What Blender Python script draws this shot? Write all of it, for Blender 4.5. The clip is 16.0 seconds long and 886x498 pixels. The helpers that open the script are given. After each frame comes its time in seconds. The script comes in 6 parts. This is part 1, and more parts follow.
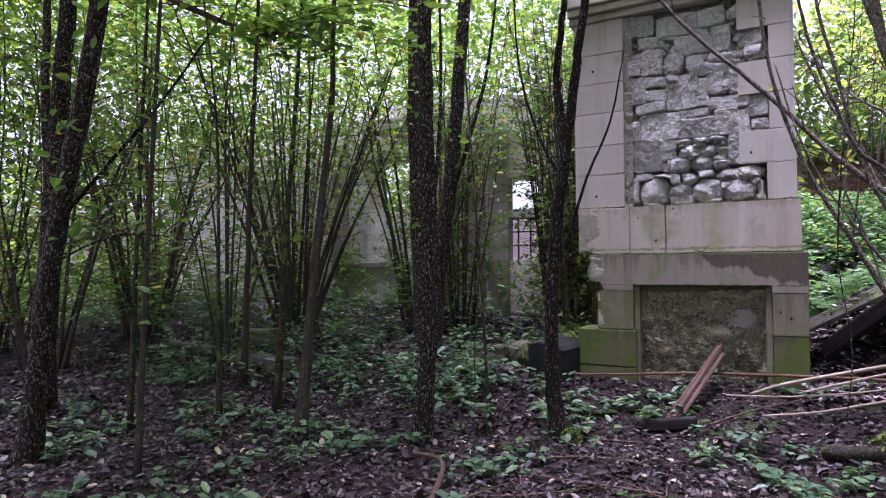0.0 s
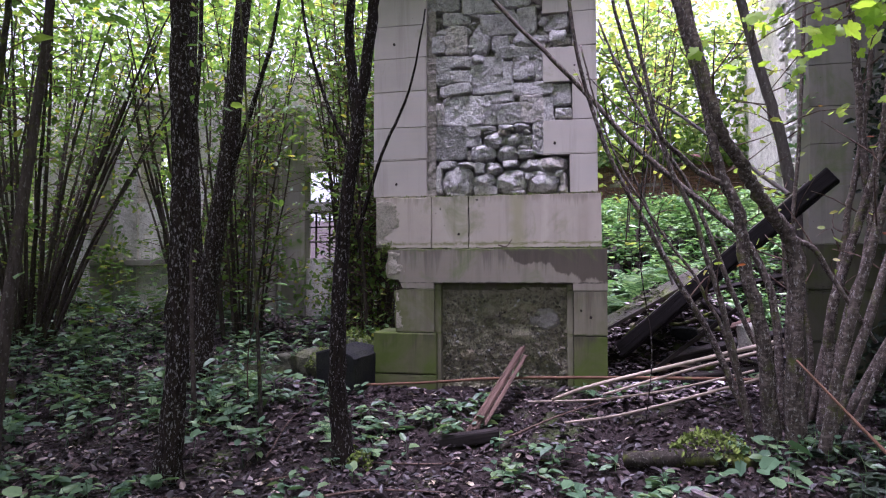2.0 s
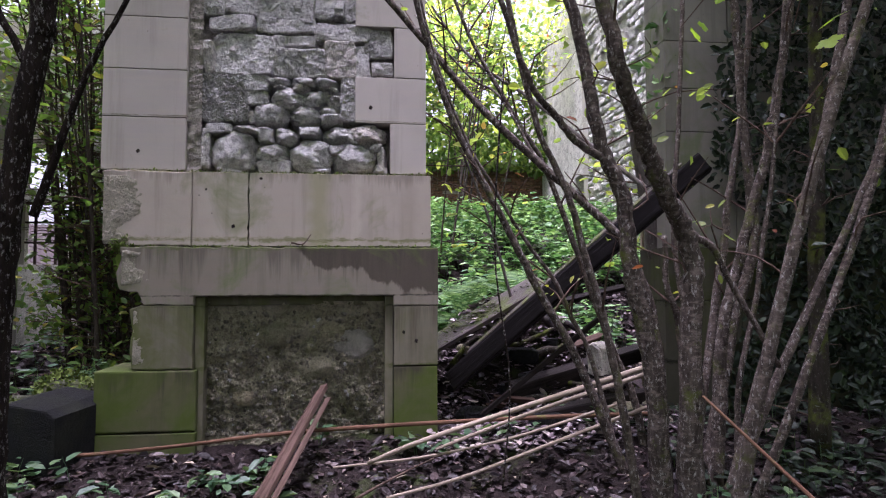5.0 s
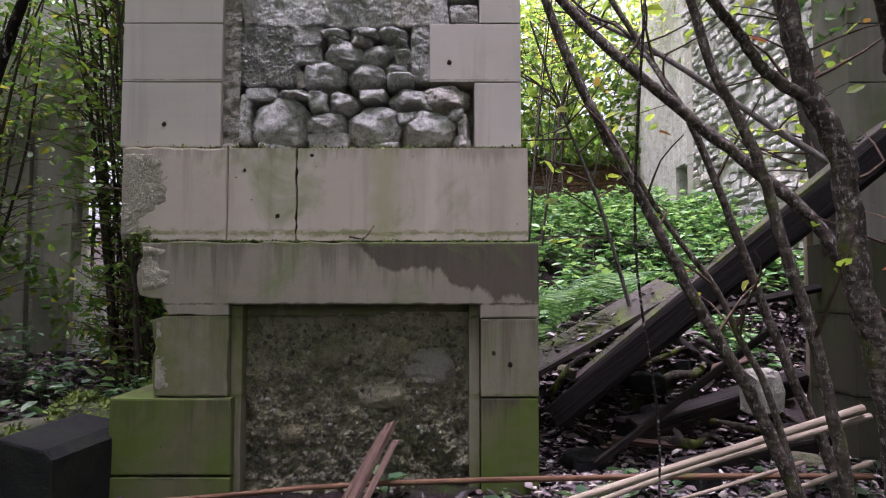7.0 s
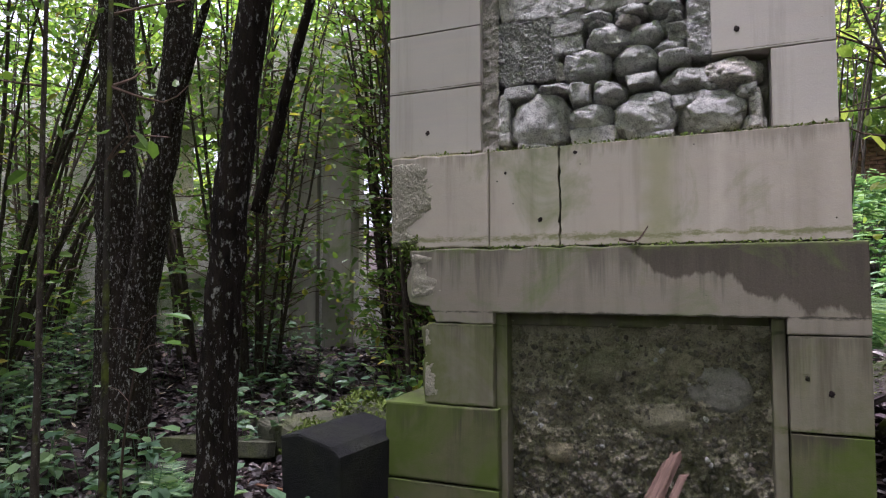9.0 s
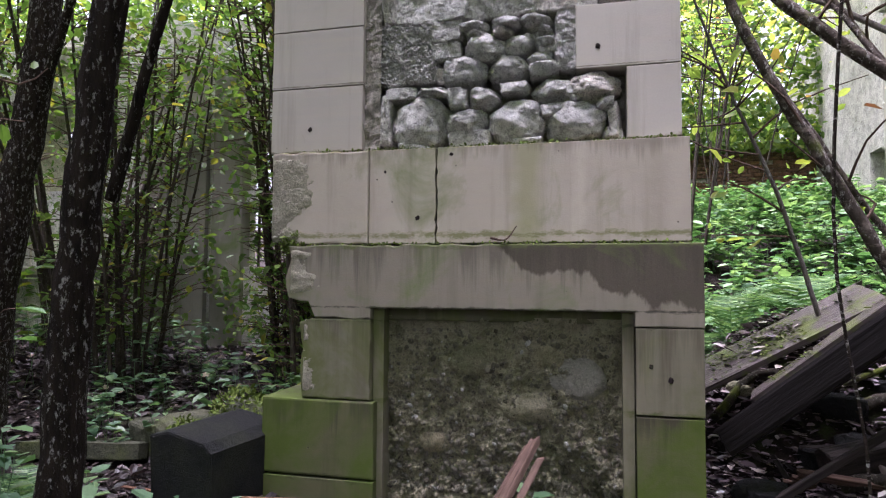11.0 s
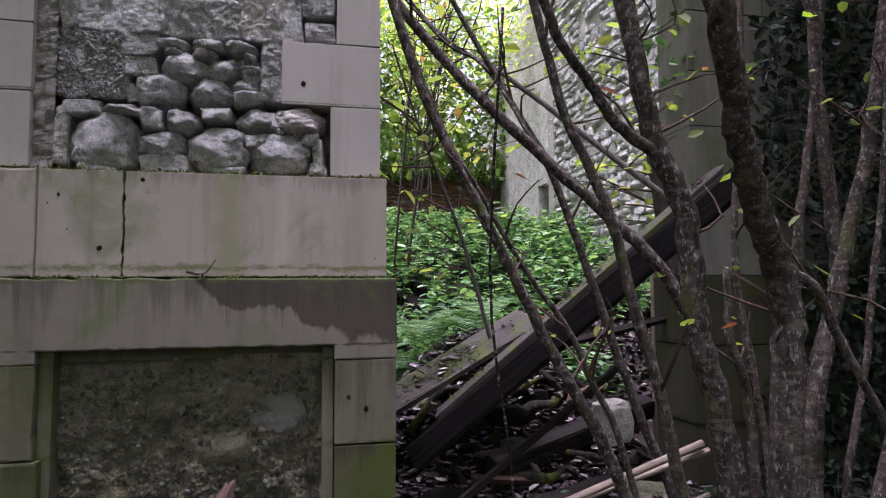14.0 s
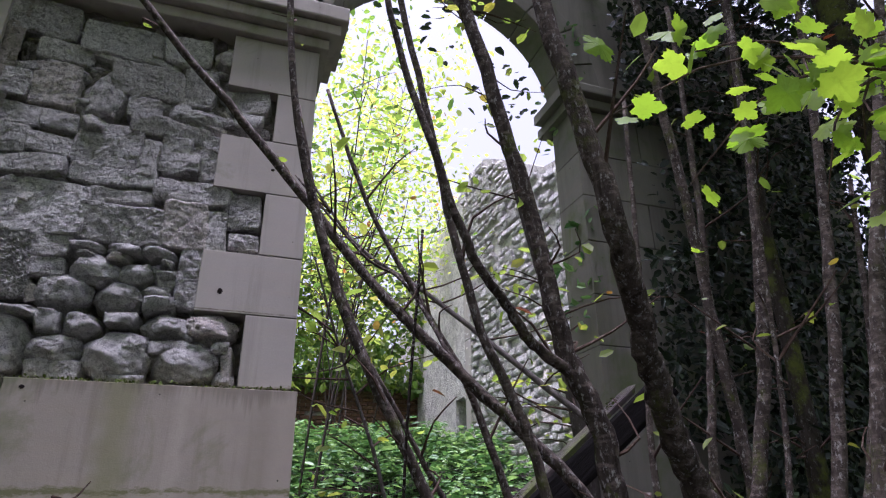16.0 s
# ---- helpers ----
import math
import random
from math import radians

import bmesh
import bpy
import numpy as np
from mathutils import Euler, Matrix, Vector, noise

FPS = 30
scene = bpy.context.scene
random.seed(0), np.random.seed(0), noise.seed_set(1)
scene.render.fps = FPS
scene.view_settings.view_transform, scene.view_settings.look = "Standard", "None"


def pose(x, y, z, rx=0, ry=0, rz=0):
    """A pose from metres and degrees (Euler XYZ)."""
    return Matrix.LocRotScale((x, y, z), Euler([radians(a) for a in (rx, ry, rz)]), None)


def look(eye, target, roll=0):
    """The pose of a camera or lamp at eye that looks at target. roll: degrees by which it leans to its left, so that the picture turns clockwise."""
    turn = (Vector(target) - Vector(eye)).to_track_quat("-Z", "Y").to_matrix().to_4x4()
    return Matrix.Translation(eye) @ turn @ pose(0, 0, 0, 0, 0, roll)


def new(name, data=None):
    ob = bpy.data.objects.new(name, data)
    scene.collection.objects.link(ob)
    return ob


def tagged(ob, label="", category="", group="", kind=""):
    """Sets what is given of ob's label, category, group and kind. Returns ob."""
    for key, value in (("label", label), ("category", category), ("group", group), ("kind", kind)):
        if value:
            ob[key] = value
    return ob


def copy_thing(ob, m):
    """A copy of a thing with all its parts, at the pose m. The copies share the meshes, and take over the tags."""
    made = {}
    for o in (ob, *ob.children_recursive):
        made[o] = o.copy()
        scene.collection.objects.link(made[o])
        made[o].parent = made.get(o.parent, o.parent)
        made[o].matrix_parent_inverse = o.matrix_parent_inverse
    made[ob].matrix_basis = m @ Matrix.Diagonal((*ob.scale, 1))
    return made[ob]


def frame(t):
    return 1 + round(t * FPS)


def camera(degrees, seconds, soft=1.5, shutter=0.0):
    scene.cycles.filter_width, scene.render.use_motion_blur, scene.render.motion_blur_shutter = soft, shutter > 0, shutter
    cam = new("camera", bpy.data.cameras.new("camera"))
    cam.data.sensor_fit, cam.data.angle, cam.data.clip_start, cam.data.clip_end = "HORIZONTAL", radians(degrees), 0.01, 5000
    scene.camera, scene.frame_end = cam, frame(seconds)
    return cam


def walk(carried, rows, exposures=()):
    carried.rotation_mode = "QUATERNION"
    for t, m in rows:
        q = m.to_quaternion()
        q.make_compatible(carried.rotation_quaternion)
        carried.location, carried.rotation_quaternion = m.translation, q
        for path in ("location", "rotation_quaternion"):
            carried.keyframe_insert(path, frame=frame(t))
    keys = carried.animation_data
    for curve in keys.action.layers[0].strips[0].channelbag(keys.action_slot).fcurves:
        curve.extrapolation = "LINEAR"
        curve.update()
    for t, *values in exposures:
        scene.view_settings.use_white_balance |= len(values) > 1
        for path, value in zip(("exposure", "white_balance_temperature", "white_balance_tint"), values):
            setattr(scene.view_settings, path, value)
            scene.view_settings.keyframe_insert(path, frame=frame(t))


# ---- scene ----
cam = camera(70.8, 16.0, soft=1.15)
PATH = [
    (0, (0.276, -0.143, 1.534), (-0.709, 1.597, 1.596), -0.4),
    (0.5, (0.257, 0.052, 1.508), (-0.638, 1.839, 1.574), -0.4),
    (1, (0.206, 0.282, 1.49), (-0.491, 2.155, 1.562), -0.1),
    (1.5, (0.152, 0.523, 1.468), (-0.387, 2.448, 1.541), -0.2),
    (2, (0.115, 0.793, 1.456), (-0.308, 2.747, 1.527), -0.1),
    (2.5, (0.053, 1.044, 1.457), (-0.156, 3.032, 1.53), 0.2),
    (3, (-0.018, 1.278, 1.456), (0.109, 3.273, 1.535), 0.1),
    (3.2, (-0.032, 1.382, 1.454), (0.176, 3.37, 1.53), -0.1),
    (5.3, (-0.114, 2.529, 1.412), (0.123, 4.512, 1.528), -0.2),
    (5.5, (-0.121, 2.636, 1.418), (0.099, 4.621, 1.528), -0.2),
    (6, (-0.106, 2.914, 1.431), (0.019, 4.907, 1.548), -0.2),
    (6.5, (-0.11, 3.15, 1.428), (-0.092, 5.147, 1.545), -0.2),
    (7, (-0.123, 3.384, 1.436), (-0.124, 5.38, 1.556), -0.0),
    (7.5, (-0.18, 3.549, 1.46), (-0.265, 5.544, 1.576), -0.4),
    (8, (-0.23, 3.608, 1.486), (-0.647, 5.561, 1.593), -0.4),
    (8.5, (-0.27, 3.627, 1.495), (-0.964, 5.499, 1.606), -0.1),
    (8.7, (-0.271, 3.626, 1.492), (-1.034, 5.471, 1.605), -0.0),
    (10.8, (-0.13, 3.585, 1.464), (-0.79, 5.469, 1.579), 0.5),
    (11, (-0.112, 3.586, 1.462), (-0.585, 5.526, 1.578), 0.4),
    (11.5, (-0.086, 3.586, 1.486), (-0.1, 5.582, 1.596), -0.0),
    (12, (-0.084, 3.575, 1.496), (0.037, 5.568, 1.611), -0.1),
    (12.5, (-0.053, 3.584, 1.544), (0.171, 5.567, 1.672), -0.1),
    (13, (-0.03, 3.56, 1.596), (0.346, 5.52, 1.737), -0.3),
    (13.5, (-0.03, 3.537, 1.595), (0.377, 5.49, 1.735), -0.5),
    (14, (-0.027, 3.543, 1.592), (0.376, 5.497, 1.733), -0.4),
    (14.5, (-0.025, 3.553, 1.595), (0.398, 5.503, 1.733), -0.3),
    (15, (-0.017, 3.571, 1.6), (0.486, 5.484, 1.9), -0.4),
    (15.5, (-0.015, 3.58, 1.605), (0.577, 5.39, 2.214), -0.5),
    (16, (-0.015, 3.575, 1.612), (0.597, 5.308, 2.4), -0.6),
]

walk(cam, [(t, look(eye, target, roll)) for t, eye, target, roll in PATH],
     [(0, 2.05, 5500, 45), (2, 2.05, 5500, 45), (3.2, 1.88, 5500, 42), (5.5, 1.88, 5750, 37), (7, 1.76, 5850, 34), (8, 1.78, 5850, 31), (8.7, 1.92, 5850, 29), (11, 2.15, 5800, 31), (11.7, 1.78, 5750, 33), (12.5, 1.55, 5700, 35), (14.5, 1.52, 5700, 36), (15.5, 1.5, 5550, 36), (16, 1.35, 5550, 36)])

# ---- light: an overcast sky above a clearing in a wood ----
world = bpy.data.worlds.new("sky")
scene.world = world
world.use_nodes = True
wn = world.node_tree
sky = wn.nodes.new("ShaderNodeTexSky")
sky.sky_type = "NISHITA"
sky.sun_disc = False
sky.sun_elevation = radians(84.5)
sky.sun_rotation = radians(232)
sky.air_density, sky.dust_density, sky.ozone_density = 1.2, 5.0, 1.0
cloud = wn.nodes.new("ShaderNodeHueSaturation")
cloud.inputs["Saturation"].default_value = 0.22
wn.links.new(sky.outputs[0], cloud.inputs["Color"])
wn.links.new(cloud.outputs[0], wn.nodes["Background"].inputs[0])
wn.nodes["Background"].inputs[1].default_value = 0.105
sun = new("sun", bpy.data.lights.new("sun", "SUN"))
sun.data.energy, sun.data.angle, sun.data.color = 4.6, radians(34), (1.0, 0.975, 0.96)
sun.matrix_world = look((-1.3, 5.6, 17), (0, 6.6, 0))


# ---- materials ----
def material(name, rough=0.8, spec=0.3):
    m = bpy.data.materials.new(name)
    m.use_nodes = True
    b = m.node_tree.nodes["Principled BSDF"]
    b.inputs["Roughness"].default_value = rough
    b.inputs["Specular IOR Level"].default_value = spec
    return m, m.node_tree, b


def coords(nt, kind="Object", scale=(1, 1, 1)):
    tc = nt.nodes.new("ShaderNodeTexCoord")
    mp = nt.nodes.new("ShaderNodeMapping")
    mp.inputs["Scale"].default_value = scale
    nt.links.new(tc.outputs[kind], mp.inputs[0])
    return mp.outputs[0]


def world_place(nt, scale=(1, 1, 1)):
    g = nt.nodes.new("ShaderNodeNewGeometry")
    mp = nt.nodes.new("ShaderNodeMapping")
    mp.inputs["Scale"].default_value = scale
    nt.links.new(g.outputs["Position"], mp.inputs[0])
    return mp.outputs[0]


def noise_tex(nt, vec, scale, detail=5, rough=0.6, distort=0.0):
    n = nt.nodes.new("ShaderNodeTexNoise")
    n.inputs["Scale"].default_value = scale
    n.inputs["Detail"].default_value = detail
    n.inputs["Roughness"].default_value = rough
    n.inputs["Distortion"].default_value = distort
    nt.links.new(vec, n.inputs["Vector"])
    return n.outputs["Fac"]


def ramp(nt, fac, *stops):
    r = nt.nodes.new("ShaderNodeValToRGB")
    while len(r.color_ramp.elements) < len(stops):
        r.color_ramp.elements.new(0.5)
    for e, (p, c) in zip(r.color_ramp.elements, stops):
        e.position = p
        e.color = (*c, 1) if len(c) == 3 else c
    nt.links.new(fac, r.inputs[0])
    return r.outputs[0]


def grey(v):
    return (v, v, v)


def mix(nt, fac, a, b, blend="MIX"):
    n = nt.nodes.new("ShaderNodeMix")
    n.data_type, n.blend_type = "RGBA", blend
    for sock, v in ((n.inputs[0], fac), (n.inputs[6], a), (n.inputs[7], b)):
        if isinstance(v, (int, float)):
            sock.default_value = v
        elif isinstance(v, tuple):
            sock.default_value = (*v, 1)
        else:
            nt.links.new(v, sock)
    return n.outputs[2]


def bump(nt, bsdf, height, strength=0.4, distance=0.01):
    b = nt.nodes.new("ShaderNodeBump")
    b.inputs["Strength"].default_value = strength
    b.inputs["Distance"].default_value = distance
    nt.links.new(height, b.inputs["Height"])
    nt.links.new(b.outputs[0], bsdf.inputs["Normal"])


def add(nt, a, b, op="ADD"):
    n = nt.nodes.new("ShaderNodeMath")
    n.operation = op
    for sock, v in zip(n.inputs, (a, b)):
        if isinstance(v, (int, float)):
            sock.default_value = v
        else:
            nt.links.new(v, sock)
    return n.outputs[0]


def random_of(nt, island=False):
    if island:
        return nt.nodes.new("ShaderNodeNewGeometry").outputs["Random Per Island"]
    return nt.nodes.new("ShaderNodeObjectInfo").outputs["Random"]


def ashlar_material(name, base, algae=0.0, wet=0.0, green=(0.10, 0.15, 0.03), streak=False, drip=None, lines=()):
    """Sawn sandstone: bedding streaks, run-off stains, pitted grain, algae in patches."""
    m, nt, b = material(name, 0.85, 0.25)
    p = world_place(nt)
    tint = ramp(nt, random_of(nt), (0, tuple(c * 0.88 for c in base)), (1, tuple(min(1, c * 1.08) for c in base)))
    big = noise_tex(nt, p, 1.6, 4)
    col = mix(nt, ramp(nt, big, (0.3, grey(0)), (0.75, grey(0.55))), tint, tuple(c * 0.72 for c in base))
    beds = noise_tex(nt, world_place(nt, (1.2, 1.2, 26)), 1.0, 4, 0.6)
    col = mix(nt, ramp(nt, beds, (0.45, grey(0)), (0.8, grey(0.3))), col, (base[0] * 1.1, base[1] * 0.98, base[2] * 0.85))
    runs = noise_tex(nt, world_place(nt, (9, 9, 0.5)), 1.0, 5, 0.65)
    col = mix(nt, ramp(nt, runs, (0.52, grey(0)), (0.72, grey(0.5))), col, (base[0] * 0.42, base[1] * 0.42, base[2] * 0.36))
    sep = nt.nodes.new("ShaderNodeSeparateXYZ")
    nt.links.new(p, sep.inputs[0])
    if wet:
        # a dark seepage stain that spreads from the top joint towards one end
        v = add(nt, add(nt, sep.outputs[2], add(nt, sep.outputs[0], 0.33, "MULTIPLY")), add(nt, noise_tex(nt, world_place(nt, (1, 1, 0.35)), 5.5, 5, 0.6), 0.30, "MULTIPLY"))
        tide = ramp(nt, add(nt, v, 1.0, "SUBTRACT"), (0.57, grey(0)), (0.59, grey(wet)))
        side = ramp(nt, add(nt, sep.outputs[0], 1.0), (0.40, grey(0)), (0.44, grey(1)))
        col = mix(nt, mix(nt, 1.0, tide, side, "MULTIPLY"), col, (0.05, 0.038, 0.028))
    if streak:
        # a green run-off streak and a pale one beside it
        for at, half, shade in ((-0.44, 0.07, (0.20, 0.21, 0.07)), (-0.19, 0.035, (0.50, 0.44, 0.38)), (0.18, 0.05, (0.30, 0.26, 0.21))):
            off = add(nt, add(nt, add(nt, sep.outputs[0], at, "SUBTRACT"), add(nt, add(nt, noise_tex(nt, p, 7, 3), 0.5, "SUBTRACT"), 0.12, "MULTIPLY")), 0.0)
            near = ramp(nt, add(nt, off, 0.0, "ABSOLUTE"), (half * 0.3, grey(0.5)), (half * 1.5, grey(0)))
            col = mix(nt, near, col, shade)
    if drip:
        # dark run-off that hangs in streaks below a ledge
        top, reach, force = drip
        down = add(nt, add(nt, top, sep.outputs[2], "SUBTRACT"), 1.0 / reach, "MULTIPLY")
        fall = add(nt, noise_tex(nt, world_place(nt, (16, 16, 0.8)), 1.0, 4, 0.7), add(nt, down, 0.28, "MULTIPLY"), "SUBTRACT")
        col = mix(nt, ramp(nt, fall, (0.36, grey(0)), (0.52, grey(force))), col, (0.045, 0.038, 0.028))
    for at, reach, shade in lines:
        # moss and dirt along a joint or an edge
        off = add(nt, add(nt, add(nt, sep.outputs[2], at, "SUBTRACT"), 0.0, "ABSOLUTE"), 1.0 / reach, "MULTIPLY")
        near = add(nt, noise_tex(nt, world_place(nt, (1, 1, 2.5)), 11, 6, 0.75), add(nt, off, 0.30, "MULTIPLY"), "SUBTRACT")
        col = mix(nt, ramp(nt, near, (0.34, grey(0)), (0.50, grey(0.85))), col, shade)
    if algae:
        al = noise_tex(nt, world_place(nt, (1.3, 1.3, 1.0)), 1.9, 6, 0.65, 0.6)
        lo = 0.62 - 0.35 * algae
        col = mix(nt, ramp(nt, al, (lo, grey(0)), (lo + 0.2, grey(0.85))), col, green)
        al2 = noise_tex(nt, p, 9.0, 4)
        col = mix(nt, ramp(nt, al2, (0.5, grey(0)), (0.75, grey(0.45 * algae))), col, (green[0] * 0.5, green[1] * 0.55, green[2] * 0.6))
    fine = noise_tex(nt, p, 160, 3, 0.7)
    mid = noise_tex(nt, p, 22, 6, 0.7)
    col = mix(nt, ramp(nt, fine, (0.3, grey(0.0)), (0.8, grey(0.25))), col, tuple(c * 0.6 for c in base))
    pits = nt.nodes.new("ShaderNodeTexVoronoi")
    pits.inputs["Scale"].default_value = 13
    nt.links.new(p, pits.inputs["Vector"])
    pit = ramp(nt, pits.outputs["Distance"], (0.035, grey(0)), (0.075, grey(1)))
    rare = ramp(nt, noise_tex(nt, p, 6.3, 1), (0.57, grey(0)), (0.61, grey(1)))
    pitted = mix(nt, rare, (1, 1, 1), pit)
    col = mix(nt, pitted, (0.05, 0.04, 0.03), col)
    nt.links.new(col, b.inputs["Base Color"])
    hgt = add(nt, add(nt, mid, 0.7, "MULTIPLY"), add(nt, fine, 0.3, "MULTIPLY"))
    bump(nt, b, add(nt, hgt, pitted, "ADD"), 0.35, 0.006)
    return m


ASHLAR = ashlar_material("sandstone", (0.47, 0.43, 0.385), 0.06, lines=((2.186, 0.03, (0.15, 0.13, 0.08)), (2.568, 0.008, (0.12, 0.10, 0.07))))
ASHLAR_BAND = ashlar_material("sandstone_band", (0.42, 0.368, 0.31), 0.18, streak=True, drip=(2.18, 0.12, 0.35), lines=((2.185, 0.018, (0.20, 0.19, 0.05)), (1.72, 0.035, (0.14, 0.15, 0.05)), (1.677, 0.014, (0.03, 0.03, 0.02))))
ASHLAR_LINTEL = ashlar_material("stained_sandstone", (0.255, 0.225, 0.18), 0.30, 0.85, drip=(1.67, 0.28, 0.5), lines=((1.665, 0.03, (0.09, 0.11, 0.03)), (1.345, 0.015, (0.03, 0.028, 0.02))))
# algae stone of the jambs; also puts shade into the frame mouldings
ASHLAR_ALGAE_SHADE = ashlar_material("algae_shade_sandstone", (0.20, 0.182, 0.13), 0.52, 0.0, (0.085, 0.105, 0.022), drip=(1.29, 0.4, 0.5), lines=((1.275, 0.02, (0.03, 0.028, 0.02)), (0.865, 0.03, (0.06, 0.08, 0.015))))
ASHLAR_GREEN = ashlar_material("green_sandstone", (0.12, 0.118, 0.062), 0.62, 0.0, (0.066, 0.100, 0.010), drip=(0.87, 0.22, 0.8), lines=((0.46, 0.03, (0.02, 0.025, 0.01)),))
# moss, plus the shade below hazel and ivy put into a darker stone
ASHLAR_MOSS_SHADE = ashlar_material("mossy_shade_sandstone", (0.075, 0.07, 0.05), 0.5, 0.0, (0.05, 0.062, 0.012), drip=(1.7, 0.9, 0.7), lines=((0.86, 0.05, (0.015, 0.018, 0.008)), (1.29, 0.05, (0.015, 0.018, 0.008))))
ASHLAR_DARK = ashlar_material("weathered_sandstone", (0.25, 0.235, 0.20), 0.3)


def rubble_material(name, lo, hi, green=0.0, scale=1.0, island=False, fleck=1.35, crack=0.0, relief=0.016, rough=0.9):
    m, nt, b = material(name, rough, 0.2)
    p = world_place(nt)
    col = ramp(nt, random_of(nt, island), (0, lo), (0.3, hi), (0.55, tuple(c * 0.72 for c in hi)), (0.8, tuple(c * 0.9 for c in hi)), (1, (hi[0], hi[1] * 0.92, hi[2] * 0.86)))
    n1 = noise_tex(nt, p, 18 * scale, 8, 0.75)
    col = mix(nt, ramp(nt, n1, (0.46, grey(0)), (0.60, grey(0.55))), col, tuple(c * 0.5 for c in lo))
    n2 = noise_tex(nt, p, 90 * scale, 4, 0.75)
    col = mix(nt, ramp(nt, n2, (0.52, grey(0)), (0.68, grey(0.7))), col, tuple(min(0.85, c * fleck) for c in hi))
    if green:
        n3 = noise_tex(nt, p, 3.0, 5, 0.65)
        col = mix(nt, ramp(nt, n3, (0.5, grey(0)), (0.72, grey(green))), col, (0.11, 0.13, 0.045))
    n4 = noise_tex(nt, p, 45 * scale, 6, 0.8)
    col = mix(nt, ramp(nt, n4, (0.34, grey(0.9)), (0.42, grey(0))), col, tuple(c * 0.16 for c in lo))
    n5 = noise_tex(nt, p, 170 * scale, 3, 0.8)
    col = mix(nt, ramp(nt, n5, (0.34, grey(0.8)), (0.45, grey(0))), col, tuple(c * 0.22 for c in lo))
    hgt = add(nt, add(nt, n1, n4), add(nt, add(nt, n2, n5), 0.4, "MULTIPLY"))
    if crack:
        # hairline cracks and old tool scars
        line = add(nt, add(nt, noise_tex(nt, p, 9 * scale, 4, 0.6, 0.8), 0.5, "SUBTRACT"), 0.0, "ABSOLUTE")
        open_ = ramp(nt, line, (0.006, grey(0)), (0.02, grey(1)))
        col = mix(nt, open_, mix(nt, crack, col, tuple(c * 0.18 for c in lo)), col)
        hgt = add(nt, hgt, add(nt, open_, crack, "MULTIPLY"))
    nt.links.new(col, b.inputs["Base Color"])
    bump(nt, b, hgt, 0.8, relief)
    return m


RUBBLE = rubble_material("rubble_stone", (0.49, 0.47, 0.445), (0.72, 0.697, 0.668), 0.08, 1.5, fleck=1.2, crack=0.5, relief=0.016)
MORTAR = rubble_material("lime_mortar", (0.29, 0.268, 0.235), (0.40, 0.37, 0.325), 0.25, 2.0)
CONCRETE = rubble_material("pebbly_concrete", (0.15, 0.132, 0.09), (0.37, 0.335, 0.235), 0.6, 1.2, fleck=1.4, relief=0.028)
SPALL = rubble_material("spalled_stone", (0.38, 0.345, 0.27), (0.45, 0.41, 0.325), 0.6, 2.2)
PEBBLE = rubble_material("pebbles", (0.07, 0.06, 0.045), (0.26, 0.235, 0.185), 0.3, 2.0, True)
PEBBLE_PALE = rubble_material("pale_pebbles", (0.34, 0.32, 0.29), (0.60, 0.575, 0.54), 0.0, 2.0, True)
PLASTER = rubble_material("old_plaster", (0.48, 0.46, 0.42), (0.60, 0.575, 0.53), 0.35, 0.4)
BLACKSTONE = rubble_material("dark_stone", (0.006, 0.006, 0.0065), (0.013, 0.013, 0.014), 0.12, rough=0.75)
MOSSY_STONE = rubble_material("mossy_stone", (0.045, 0.048, 0.03), (0.10, 0.10, 0.068), 0.9)
BRICK = rubble_material("old_brick", (0.12, 0.07, 0.05), (0.22, 0.12, 0.08), 0.3)


def bark_material(name, dark, light, lichen, moss=0.0, rings=False, spread=0.57):
    m, nt, b = material(name, 0.95, 0.08)
    p = coords(nt, "Object", (1, 1, 0.22))
    n1 = noise_tex(nt, p, 34, 6, 0.7)
    col = ramp(nt, n1, (0.3, dark), (0.7, light))
    tone = ramp(nt, random_of(nt), (0, grey(0.75)), (1, grey(1.2)))
    col = mix(nt, 1.0, col, tone, "MULTIPLY")
    if rings:
        n4 = noise_tex(nt, coords(nt, "Object", (14, 14, 30)), 1.3, 5, 0.7)
        col = mix(nt, ramp(nt, n4, (0.5, grey(0)), (0.64, grey(0.7))), col, tuple(c * 1.8 for c in light))
    n2 = noise_tex(nt, coords(nt, "Object", (1, 1, 0.5)), 62, 5, 0.72)
    col = mix(nt, ramp(nt, n2, (spread, grey(0)), (spread + 0.09, grey(0.8))), col, lichen)
    if moss:
        n3 = noise_tex(nt, coords(nt), 5, 5, 0.7)
        col = mix(nt, ramp(nt, n3, (0.62 - 0.2 * moss, grey(0)), (0.75 - 0.2 * moss, grey(0.9))), col, (0.09, 0.11, 0.02))
    nt.links.new(col, b.inputs["Base Color"])
    bump(nt, b, add(nt, n1, n2), 0.8, 0.012)
    return m


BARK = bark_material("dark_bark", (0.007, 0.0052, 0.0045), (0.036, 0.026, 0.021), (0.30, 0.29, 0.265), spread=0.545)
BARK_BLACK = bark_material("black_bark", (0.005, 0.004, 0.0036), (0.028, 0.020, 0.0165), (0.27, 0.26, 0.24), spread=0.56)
BARK_MOSS = bark_material("mossy_bark", (0.014, 0.012, 0.009), (0.05, 0.042, 0.034), (0.17, 0.17, 0.14), 0.6)
HAZEL = bark_material("hazel_bark", (0.022, 0.016, 0.0135), (0.125, 0.10, 0.086), (0.38, 0.36, 0.335), 0.25, True, 0.555)
